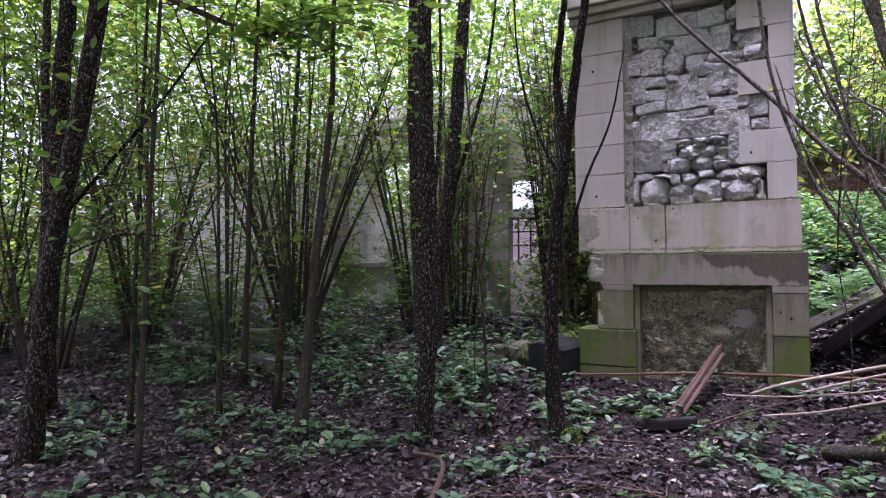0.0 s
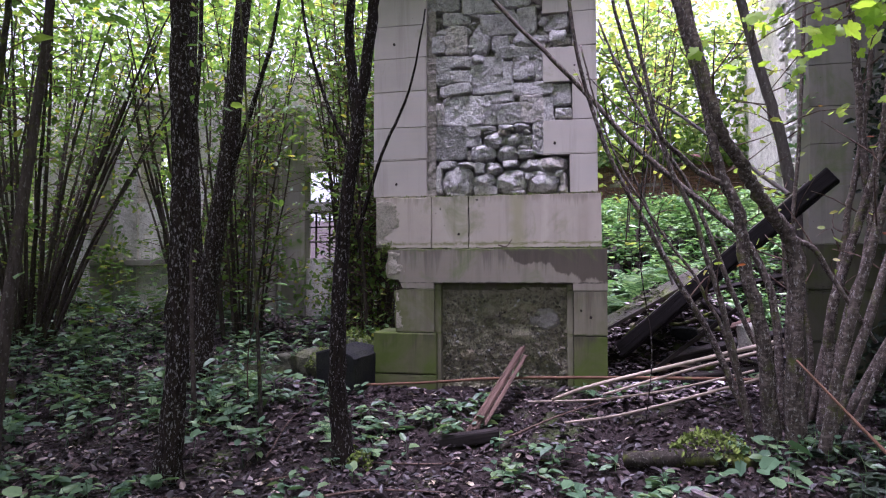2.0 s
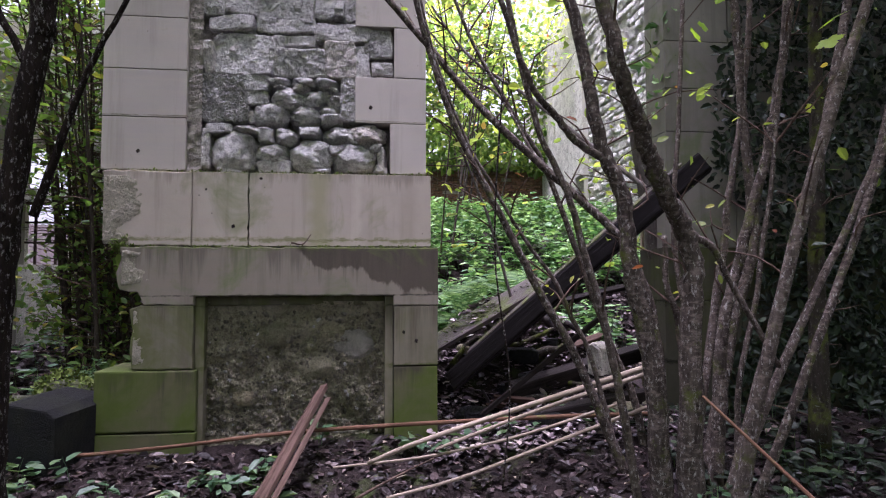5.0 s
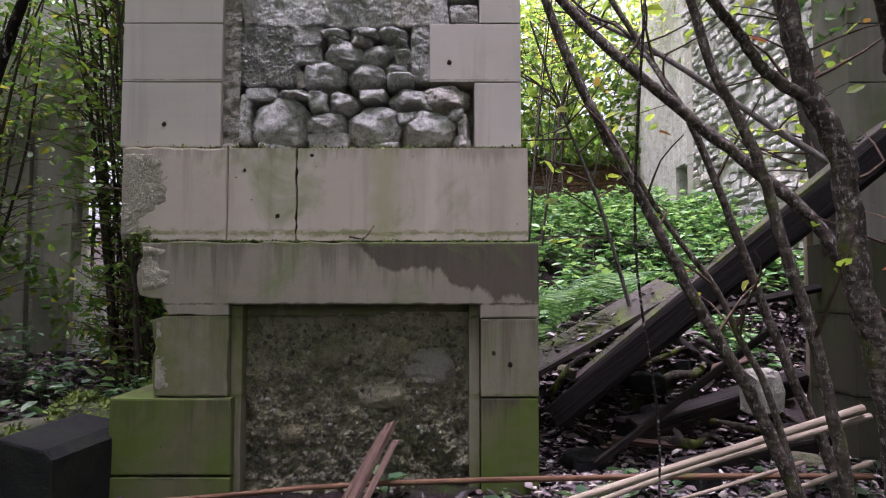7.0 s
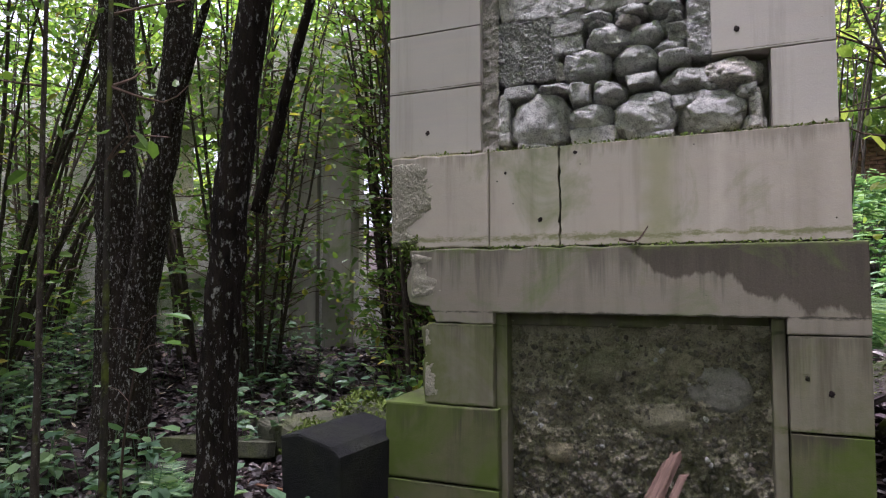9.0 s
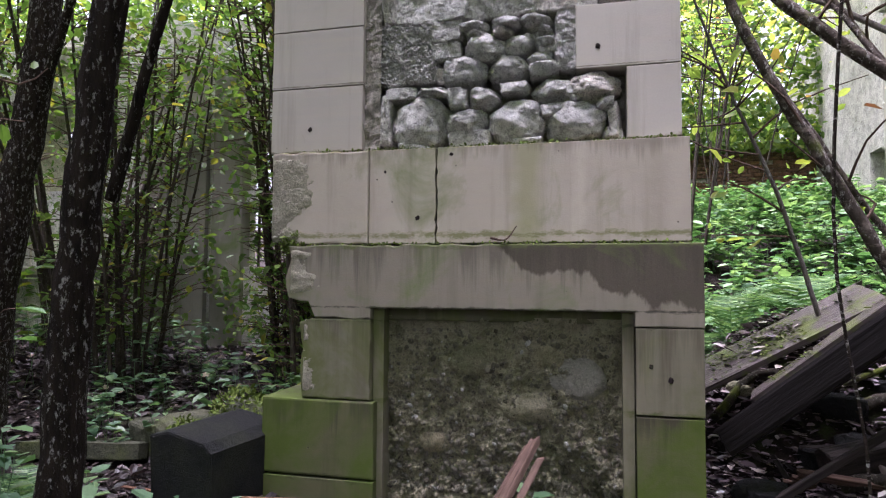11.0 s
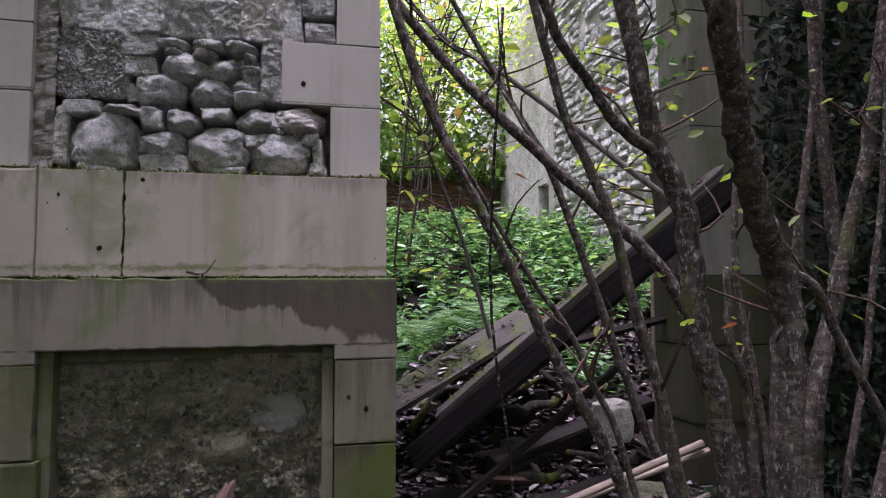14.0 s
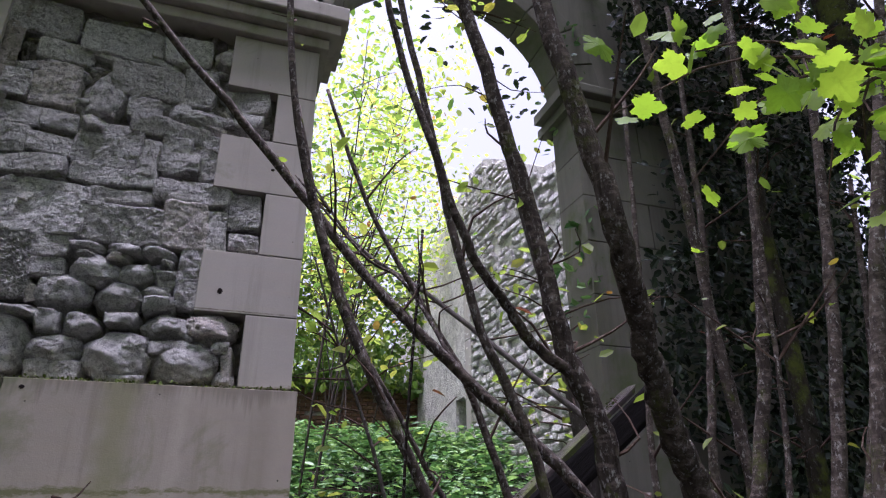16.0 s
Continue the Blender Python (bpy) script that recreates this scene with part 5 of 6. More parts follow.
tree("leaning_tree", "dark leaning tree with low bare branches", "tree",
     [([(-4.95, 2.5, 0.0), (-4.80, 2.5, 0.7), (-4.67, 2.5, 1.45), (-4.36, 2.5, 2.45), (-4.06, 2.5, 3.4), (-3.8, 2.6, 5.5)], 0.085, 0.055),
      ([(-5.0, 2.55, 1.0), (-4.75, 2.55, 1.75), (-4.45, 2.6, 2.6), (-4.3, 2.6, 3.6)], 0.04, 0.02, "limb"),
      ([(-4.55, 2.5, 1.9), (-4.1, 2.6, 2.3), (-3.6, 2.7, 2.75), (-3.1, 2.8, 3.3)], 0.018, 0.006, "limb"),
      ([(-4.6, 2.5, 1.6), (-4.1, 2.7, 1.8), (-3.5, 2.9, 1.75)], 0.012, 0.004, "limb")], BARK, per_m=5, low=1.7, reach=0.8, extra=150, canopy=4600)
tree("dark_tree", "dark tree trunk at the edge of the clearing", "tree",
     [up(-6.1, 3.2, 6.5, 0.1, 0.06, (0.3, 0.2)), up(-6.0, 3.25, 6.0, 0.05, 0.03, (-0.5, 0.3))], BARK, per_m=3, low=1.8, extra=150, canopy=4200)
for k, (x, y, r, lx) in enumerate(((-3.65, 4.15, 0.05, 0.25), (-4.5, 4.72, 0.036, 0.3), (-5.45, 5.15, 0.035, 0.2), (-4.78, 4.22, 0.024, -0.5), (-3.9, 2.72, 0.022, 0.1), (-5.0, 3.4, 0.022, 0.3), (-3.1, 5.6, 0.018, -0.3), (-2.3, 5.3, 0.014, -0.5))):
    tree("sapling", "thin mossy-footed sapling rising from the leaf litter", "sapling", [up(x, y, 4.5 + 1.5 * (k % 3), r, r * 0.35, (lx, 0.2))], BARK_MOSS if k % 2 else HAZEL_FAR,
         per_m=3, low=1.5, reach=0.6, extra=60, group="thin saplings")

# the great hazel stool beside the gate
HX, HY = 1.5, 5.4
HZ = float(gz(HX, HY)) - 0.1
tree("hazel_stool", "many-stemmed hazel with grey ringed bark and yellowing leaves", "shrub",
     [([(1.42, 5.5, HZ), (1.36, 5.45, 0.9), (1.32, 5.45, 1.15), (1.25, 5.45, 1.43), (1.23, 5.45, 1.66), (1.2, 5.45, 1.89), (1.12, 5.45, 2.08), (1.06, 5.45, 2.3), (1.01, 5.45, 2.59), (0.88, 5.45, 3.14), (0.75, 5.45, 3.63), (0.5, 5.45, 4.6), (0.3, 5.4, 5.6)], 0.052, 0.022),
      ([(1.12, 5.45, 2.06), (1.01, 5.43, 2.11), (0.91, 5.39, 2.17), (0.81, 5.33, 2.26), (0.68, 5.27, 2.38), (0.55, 5.25, 2.72), (0.4, 5.25, 3.2), (0.25, 5.2, 4.0)], 0.023, 0.010, "limb"),
      ([(1.55, 5.45, HZ), (1.53, 5.4, 0.9), (1.55, 5.4, 1.39), (1.55, 5.4, 1.58), (1.47, 5.36, 1.73), (1.35, 5.28, 1.87), (1.23, 5.17, 2.02), (1.13, 5.07, 2.16), (0.98, 4.92, 2.34), (0.91, 4.9, 2.62), (0.8, 4.9, 3.13), (0.68, 4.85, 4.0), (0.6, 4.8, 5.4)], 0.060, 0.024),
      ([(1.55, 5.38, 1.66), (1.66, 5.39, 1.6), (1.75, 5.4, 1.44), (1.86, 5.4, 1.25), (2.02, 5.4, 0.98)], 0.020, 0.013, "limb"),
      ([(1.5, 5.65, HZ), (1.52, 5.75, 1.1), (1.4, 5.8, 1.57), (1.19, 5.86, 1.85), (0.86, 5.92, 2.16), (0.5, 6.0, 2.54), (0.22, 6.05, 2.9), (-0.16, 6.05, 3.32), (-0.57, 6.05, 3.78), (-1.0, 6.1, 4.4)], 0.030, 0.015),
      ([(0.9, 5.93, 2.12), (0.73, 6.2, 2.60), (0.54, 6.3, 2.77), (0.2, 6.4, 3.2)], 0.010, 0.005, "limb"),
      ([(1.4, 5.75, HZ), (1.15, 5.8, 0.8), (1.04, 5.8, 1.05), (0.83, 5.8, 1.42), (0.64, 5.8, 1.8), (0.43, 5.8, 2.2), (0.26, 5.8, 2.65), (0.1, 5.75, 3.3), (0.0, 5.7, 4.4)], 0.027, 0.013),
      ([(1.4, 5.9, HZ), (1.21, 5.95, 0.96), (1.09, 5.95, 1.22), (1.0, 5.95, 1.42), (0.86, 5.95, 1.61), (0.74, 5.95, 1.79), (0.62, 5.95, 2.0), (0.49, 5.95, 2.22), (0.3, 5.95, 2.7), (0.15, 5.95, 3.3)], 0.015, 0.007),
      ([(1.3, 5.5, HZ), (1.15, 5.42, 0.9), (1.07, 5.4, 1.26), (0.98, 5.4, 1.57), (0.9, 5.4, 1.86), (0.76, 5.4, 2.17), (0.67, 5.4, 2.5), (0.58, 5.4, 2.95), (0.45, 5.4, 3.6), (0.4, 5.4, 4.6)], 0.022, 0.011),
      ([(1.62, 6.1, HZ), (1.56, 6.15, 0.67), (1.41, 6.15, 1.03), (1.22, 6.15, 1.56), (1.01, 6.15, 2.12), (0.84, 6.15, 2.42), (0.55, 6.2, 2.95), (0.3, 6.2, 3.6)], 0.026, 0.009),
      ([(1.75, 5.75, HZ), (2.05, 5.85, 1.2), (2.18, 5.85, 1.58), (2.19, 5.85, 1.87), (2.15, 5.85, 2.37), (2.13, 5.85, 2.89), (2.05, 5.85, 3.9), (1.95, 5.85, 5.2)], 0.036, 0.022),
      ([(1.7, 5.8, HZ), (1.95, 5.9, 1.2), (2.04, 5.9, 1.7), (2.06, 5.9, 1.88), (2.16, 5.9, 2.39), (2.25, 5.9, 3.2), (2.3, 5.9, 4.5)], 0.028, 0.016),
      ([(1.72, 5.55, HZ), (1.8, 5.6, 0.82), (1.83, 5.6, 1.15), (1.94, 5.6, 1.56), (2.08, 5.6, 2.0), (2.21, 5.6, 2.54), (2.35, 5.6, 3.4), (2.45, 5.6, 4.8)], 0.038, 0.02),
      ([(1.8, 5.45, HZ), (1.85, 5.5, 0.85), (1.96, 5.5, 1.31), (2.02, 5.5, 1.66), (2.08, 5.5, 1.98), (2.15, 5.5, 2.6), (2.3, 5.5, 4.0)], 0.017, 0.010),
      ([(1.6, 5.7, HZ), (1.67, 5.75, 0.79), (1.65, 5.75, 1.2), (1.59, 5.75, 1.4), (1.58, 5.75, 1.69)], 0.024, 0.015),
      ([(1.64, 5.72, HZ), (1.74, 5.75, 0.8), (1.7, 5.78, 1.3), (1.66, 5.8, 1.75), (1.72, 5.8, 2.5), (1.78, 5.8, 3.6)], 0.020, 0.012),
      ([(1.68, 5.4, HZ), (1.95, 5.4, 1.05), (2.28, 5.4, 2.1), (2.48, 5.4, 2.9), (2.7, 5.4, 4.1), (2.85, 5.4, 5.4)], 0.031, 0.018),
      ([(1.6, 5.2, HZ), (1.75, 5.05, 1.2), (2.0, 5.0, 2.1), (2.35, 5.0, 3.0), (2.7, 5.0, 3.9), (3.1, 5.0, 5.2)], 0.033, 0.018),
      ([(1.72, 5.3, HZ), (1.98, 5.2, 0.9), (2.45, 5.2, 2.0), (2.75, 5.2, 2.95), (2.9, 5.2, 4.0)], 0.026, 0.014),
      ([(1.7, 5.5, HZ), (2.3, 5.6, 1.2), (2.9, 5.7, 2.2), (3.3, 5.8, 3.4)], 0.03, 0.014)],
     HAZEL, LEAF_STOOL, 0.055, per_m=1.5, reach=0.42, low=1.2, extra=0, leafy=0.42, lift=1.3, stem_name="stem", flare=0.25)
tree("dead_tree", "pale bare peeling stem leaning over the gateway", "dead tree",
     [([(2.1, 6.9, 1.5), (1.9, 6.85, 2.6), (1.72, 6.8, 3.3), (1.35, 6.7, 4.6), (1.0, 6.7, 5.5)], 0.055, 0.03),
      ([(2.0, 6.6, 2.0), (1.2, 7.2, 2.9), (0.75, 7.6, 3.4), (0.3, 7.9, 4.2)], 0.02, 0.008, "limb"),
      ([(1.1, 7.2, 1.0), (0.85, 7.2, 1.9), (0.62, 7.2, 2.5), (0.42, 7.2, 3.1)], 0.014, 0.006, "limb")], bark_material("peeled_bark", (0.10, 0.085, 0.08), (0.22, 0.19, 0.18), (0.3, 0.29, 0.28)), LEAF_YELLOW, 0.07, 9, 0.6, 1.7, flare=0.0, leafy=1.0)
# unseen trees added behind the clearing to block skylight from it
for x, y in ((-1.2, -1.8), (1.9, -0.8), (-4.2, -0.9), (3.6, 2.2), (2.9, -3.2), (-2.8, -4.2)):
    tree("tall_tree", "unseen tall tree added behind the clearing, its broad crown blocking light", "tree", [up(x, y, 6.6, 0.11, 0.07, (0.2, 0.2))], BARK, LEAF, per_m=1.5, low=4.5, reach=0.9, extra=80, canopy=4500, group="trees of the wood")
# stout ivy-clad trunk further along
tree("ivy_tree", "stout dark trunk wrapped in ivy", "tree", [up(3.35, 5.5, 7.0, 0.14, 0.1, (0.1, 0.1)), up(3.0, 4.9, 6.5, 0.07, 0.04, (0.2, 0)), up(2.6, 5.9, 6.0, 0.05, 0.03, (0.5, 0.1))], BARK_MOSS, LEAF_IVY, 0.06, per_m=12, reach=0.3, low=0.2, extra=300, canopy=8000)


def hazel(x, y, n, reach, height, seed, leafs=LEAF, r=0.02, per_m=5, size=0.07, low=1.5, extra=200, label="many-stemmed hazel with thin upright stems and green leaves", canopy=1300):
    random.seed(seed)
    stems = []
    for k in range(n):
        a = random.uniform(0, 2 * math.pi)
        out = reach * math.sqrt(random.random())
        b = random.uniform(0.05, 0.3)
        stems.append(up(x + b * math.cos(a), y + b * math.sin(a), height * random.uniform(0.75, 1.1), r * random.uniform(0.6, 1.4), r * 0.35, (out * math.cos(a), out * math.sin(a)), bend=0.08))
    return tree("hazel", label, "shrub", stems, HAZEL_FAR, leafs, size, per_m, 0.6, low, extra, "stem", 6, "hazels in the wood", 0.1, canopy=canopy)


hazel(-6.9, 7.6, 30, 2.0, 5.2, 1, r=0.026, per_m=3, low=1.7, extra=1500, canopy=300)
hazel(-5.6, 9.3, 20, 1.6, 5.0, 2, r=0.024, per_m=3, extra=900, canopy=300)
hazel(-2.9, 9.2, 30, 0.9, 5.0, 3, r=0.018, per_m=7, low=0.7, extra=900, canopy=200)
hazel(-2.35, 8.5, 30, 0.6, 5.0, 4, r=0.016, per_m=7, low=0.6, extra=700, canopy=200)
hazel(-4.5, 8.8, 15, 0.9, 5.0, 5, r=0.018, per_m=7, low=0.9, extra=900, canopy=300)
hazel(-9.0, 6.4, 18, 1.8, 5.5, 6, r=0.024, per_m=6, low=0.8, extra=1800, canopy=700)
hazel(-8.4, 9.2, 20, 1.6, 5.5, 7, r=0.022, per_m=5, extra=1500, canopy=400)
hazel(-8.2, 4.4, 12, 1.4, 5.0, 8, r=0.022, per_m=6, low=0.8, extra=1500, canopy=2600)
hazel(-11.5, 8.4, 20, 2.0, 6.0, 9, r=0.025, per_m=6, low=0.6, extra=2700, size=0.09)
hazel(-11.0, 5.0, 16, 1.8, 6.0, 10, r=0.025, per_m=6, low=0.5, extra=2700, size=0.09, canopy=2600)
hazel(-6.6, 5.9, 9, 1.2, 5.0, 12, r=0.02, per_m=4, low=1.2, extra=900, canopy=2600)
hazel(-9.5, 2.6, 12, 1.6, 6.0, 13, r=0.025, per_m=5, low=0.6, extra=1800, size=0.09, canopy=2600)
hazel(0.7, 10.2, 3, 1.2, 7.0, 21, LEAF_FAR, 0.014, 6, 0.075, 3.6, 700, "thin-stemmed hazel with yellow-green leaves inside the ruin", 0)
hazel(1.3, 12.5, 4, 1.6, 8.0, 22, LEAF_YELLOW, 0.014, 7, 0.08, 4.2, 1500, "thin-stemmed hazel with yellow-green leaves inside the ruin", 0)
hazel(2.2, 15.2, 4, 1.6, 9.5, 23, LEAF_YELLOW, 0.014, 7, 0.08, 4.6, 2200, "thin-stemmed hazel with yellow-green leaves inside the ruin", 0)
random.seed(77)


def build_overhang():
    """The leafy branch that hangs into the upper part of the clearing."""
    ob = thing("overhanging_branch", "thin branch of broad glossy green leaves hanging over the clearing", "branch", (-4.6, 4.3, 3.7))
    paths = []
    for ex, ez in ((2.1, -0.35), (1.7, -0.75), (1.2, -0.15), (2.3, 0.1), (0.8, -0.6), (1.5, 0.3)):
        paths.append(curve_points([(-1.2, -0.6, 0.9), (0, 0, 0.3), (ex * 0.6, 0.1 * ez, ez * 0.3 + 0.2), (ex, 0.3 * ez, ez)], 12))
    v, q = joined([tube(p, 0.014, 0.003, 5) for p in paths])
    tagged(child("spray", quad_mesh("spray", v, q, TWIG), ob), kind="stuff")
    spots = np.vstack([p[4:][rng.integers(0, 8, 70)] + rng.normal(0, 0.11, (70, 3)) * np.array([1, 1, 0.5]) for p in paths])
    tagged(child("foliage", leaves("foliage", spots, 0.11, LEAF, 0.8), ob), kind="stuff")


build_overhang()


def build_maple():
    """A spray of lobed yellow-green leaves close by the hazel."""
    ob = thing("maple_branch", "maple branch with bright yellow-green lobed leaves", "branch", (1.55, 4.75, 3.15))
    paths = [curve_points([(1.9, 0.2, -0.1), (0.9, 0.05, 0.0), (ex * 0.5 + 0.2, 0, ez * 0.4), (ex, ey, ez)], 10)
             for ex, ey, ez in ((-0.35, 0.0, -0.25), (-0.62, 0.05, -0.5), (0.0, -0.1, -0.3), (0.45, 0.1, -0.42), (0.2, 0.1, -0.62), (-0.3, 0.15, -0.62), (0.5, -0.1, 0.0))]
    v, q = joined([tube(p, 0.012, 0.002, 5) for p in paths])
    tagged(child("spray", quad_mesh("spray", v, q, TWIG), ob), kind="stuff")
    spots = np.vstack([p[4:][rng.integers(0, 6, 15)] + rng.normal(0, 0.09, (15, 3)) for p in paths])
    tagged(child("foliage", leaves("foliage", spots, 0.075, LEAF_MAPLE, 0.35, 0.25, maple_template(), (-0.3, -0.2, -0.8), (-0.5, -0.7, 0.6)), ob), kind="stuff")


build_maple()


def build_seedling():
    """A thin young stem with a few broad leaves before the dark trunks."""
    x, y = -2.62, 5.66
    z = float(gz(x, y))
    ob = thing("seedling", "thin young stem with a few broad fresh green leaves", "seedling", (x, y, z))
    stem = curve_points([(0, 0, -0.03), (-0.03, 0.01, 0.5), (0.05, 0.0, 0.95), (0.12, -0.03, 1.12)], 14)
    child("stem", quad_mesh("stem", *tube(stem, 0.007, 0.003, 6), TWIG, True), ob)
    for k, (h, a, ln) in enumerate(((0.62, 0.4, 0.16), (0.78, 2.9, 0.2), (0.9, 5.6, 0.16), (0.98, 1.6, 0.14), (1.06, 3.6, 0.12), (1.12, 0.2, 0.1))):
        o = np.array([np.interp(h, stem[:, 2], stem[:, 0]), np.interp(h, stem[:, 2], stem[:, 1]), h])
        tip = o + np.array([math.cos(a) * ln, math.sin(a) * ln, 0.05])
        child("stalk", quad_mesh("stalk", *tube(curve_points([o, (o + tip) / 2 + (0, 0, 0.02), tip], 5), 0.002, 0.0015, 4), TWIG), ob)
        child("leaf", leaves("leaf", [tip], 0.125, LEAF_LUSH, 0.85, 0.1, None, [(math.cos(a) * 3, math.sin(a) * 3, -0.6)]), ob)


build_seedling()


# ---- ivy, herbs, litter ----
def build_ivy():
    n = 17000
    x = 2.40 + 2.2 * rng.random(n)
    z = 0.3 + 5.7 * rng.random(n)
    keep = rng.random(n) < smooth(2.30, 2.75, x + 0.25 * np.sin(3 * z) + 0.1 * np.sin(9 * z))
    p = np.stack([x, 6.64 - 0.16 * rng.random(n), z], 1)[keep]
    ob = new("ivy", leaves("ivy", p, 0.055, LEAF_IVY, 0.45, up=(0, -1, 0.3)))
    tagged(ob, "dense dark green ivy covering the pier", "ivy", kind="stuff")
    n = 500
    p = np.stack([2.08 + 0.12 * rng.random(n), 6.7 + 0.5 * rng.random(n), 2.6 + 3.0 * rng.random(n)], 1)
    keep = np.sin(p[:, 2] * 4.0 + p[:, 1] * 3) > 0.1
    ob = new("climbing_ivy", leaves("climbing_ivy", p[keep], 0.07, LEAF_LUSH, 0.4, up=(-1, -0.5, 0.3)))
    tagged(ob, "light green climber on the edge of the pier", "ivy", kind="stuff")
    n = 5200
    p = np.stack([-1.0 + 5.0 * rng.random(n), 16.0 + 0.4 * rng.random(n), 4.0 + 3.2 * rng.random(n) ** 1.3], 1)
    ob = new("climber", leaves("climber", p, 0.13, LEAF_FAR, 0.45, up=(0, -1, 0.4)))
    tagged(ob, "leafy climber hanging over the brick wall", "climber", kind="stuff")


build_ivy()


def build_wall_climber():
    n = 9000
    x, z = rng.uniform(-11, -2, n), rng.uniform(0.6, 4.9, n)
    k = np.array([noise.noise(Vector((a * 0.9, 3.0, b * 0.9))) for a, b in zip(x, z)])
    p = np.stack([x, 10.3 - 0.18 * rng.random(n), z], 1)[k > 0.02]
    hole = ((p[:, 0] > -4.55) & (p[:, 0] < -3.62) & (p[:, 2] > 1.6) & (p[:, 2] < 3.3)) | ((p[:, 0] > -7.5) & (p[:, 0] < -6.4) & (p[:, 2] > 2.6) & (p[:, 2] < 3.85))
    tagged(new("wall_climber", leaves("wall_climber", p[~hole], 0.09, LEAF, 0.45, up=(0, -1, 0.3))), "patchy green climber on the ruined plaster wall", "climber", kind="stuff")


build_wall_climber()
rod("red_stick", "thin red-brown stick leaning on the hazel", [(1.95, 4.2, 0.16), (1.72, 4.7, 0.5), (1.48, 5.2, 0.88)], 0.012, 0.007, STICK, "stick", 6)
for x, y, z in ((0.62, 5.6, 2.6),):
    rod("hanging_vine", "thin dark dead vine hanging from the hazel", [(x, y, z), (x - 0.06, y, z * 0.62), (x + 0.02, y + 0.02, z * 0.35), (x - 0.03, y, 0.34)], 0.006, 0.004, BARK, "vine", 5)


def sprigs(name, label, x, y, size, height, per, mat, category="herbs"):
    """Low leafy plants: stalks with leaves in tiers."""
    n = len(x)
    h = height * rng.uniform(0.5, 1.3, n)
    z = gz(x, y)
    lean = rng.normal(0, 0.18, (n, 2))
    stalks = []
    for k in range(n):
        p = np.array([(x[k], y[k], z[k] - 0.02), (x[k] + lean[k, 0] * h[k] * 0.5, y[k] + lean[k, 1] * h[k] * 0.5, z[k] + h[k] * 0.6), (x[k] + lean[k, 0] * h[k], y[k] + lean[k, 1] * h[k], z[k] + h[k])])
        stalks.append(tube(p, 0.003, 0.0015, 4))
    t = np.repeat(np.arange(n), per)
    f = rng.uniform(0.35, 1.0, len(t))
    a = rng.uniform(0, 2 * np.pi, len(t))
    out = 0.25 * size
    p = np.stack([x[t] + lean[t, 0] * h[t] * f + out * np.cos(a), y[t] + lean[t, 1] * h[t] * f + out * np.sin(a), z[t] + h[t] * f], 1)
    head = np.stack([np.cos(a), np.sin(a), np.full(len(a), -0.1)], 1) * 2
    v, q = joined(stalks)
    root = tagged(new(name, leaves(name, p, size, mat, 0.7, heading=head)), label, category, kind="stuff")
    tagged(child("stalks", quad_mesh("stalks", v, q, LEAF_HERB), root), kind="stuff")


def patchy(n, x0, x1, y0, y1, scale=1.1, cut=0.05, off=0.0):
    x, y = rng.uniform(x0, x1, n), rng.uniform(y0, y1, n)
    k = np.array([noise.noise(Vector((a * scale, b * scale, off))) for a, b in zip(x, y)])
    return x[k > cut], y[k > cut]


def clear_of_stone(x, y):
    return ~((x > -2.05) & (x < 0.45) & (y > 6.63) & (y < 7.7)) & ~((x > 2.0) & (y > 6.5) & (y < 7.7))


x, y = patchy(1500, -7.5, 2.2, 1.4, 6.6)
ok = clear_of_stone(x, y)
sprigs("ground_herbs", "small green woodland herbs scattered over the litter", x[ok], y[ok], 0.08, 0.12, 6, LEAF_HERB)
x, y = patchy(1700, -18, -2.2, 5.0, 10.2, 0.8, -0.1, 4.0)
sprigs("undergrowth", "knee-high green undergrowth below the hazels", x, y, 0.085, 0.35, 9, LEAF_HERB)
x, y = patchy(700, 1.6, 4.5, 2.5, 6.6, 1.0, -0.2, 8.0)
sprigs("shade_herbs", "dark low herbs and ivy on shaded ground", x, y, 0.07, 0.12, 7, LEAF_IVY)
x, y = rng.uniform(-0.6, 3.9, 1500), rng.uniform(8.0, 16.0, 1500)
keep = (y > 8.2 + 0.6 * np.clip(x - 0.6, 0, 2))
sprigs("nettles", "lush bright green nettles and brambles filling the ruin", x[keep], y[keep], 0.085, 0.46, 20, LEAF_LUSH)
x, y = rng.uniform(0.2, 2.6, 130), rng.uniform(8.2, 9.2, 130)
sprigs("bramble", "fresh green bramble leaves behind the fallen board", x, y, 0.09, 0.4, 10, LEAF_LUSH)


x, y = patchy(420, -17, -5.2, 5.6, 10.2, 0.6, -0.05, 14.0)
sprigs("thicket", "shoulder-high leafy thicket below the hazels", x, y, 0.10, 1.3, 26, LEAF)


x, y = rng.normal(1.15, 0.16, 4), rng.normal(4.95, 0.12, 4)
sprigs("broad_herbs", "broad glossy green leaves at the hazel foot", x, y, 0.13, 0.2, 5, LEAF_HERB)


x, y = rng.uniform(-14, -3.6, 1500), rng.uniform(11.3, 20, 1500)
sprigs("clearing_herbs", "sunlit fresh green herbs in a clearing behind the ruined wall", x, y, 0.12, 0.5, 12, LEAF_LUSH)


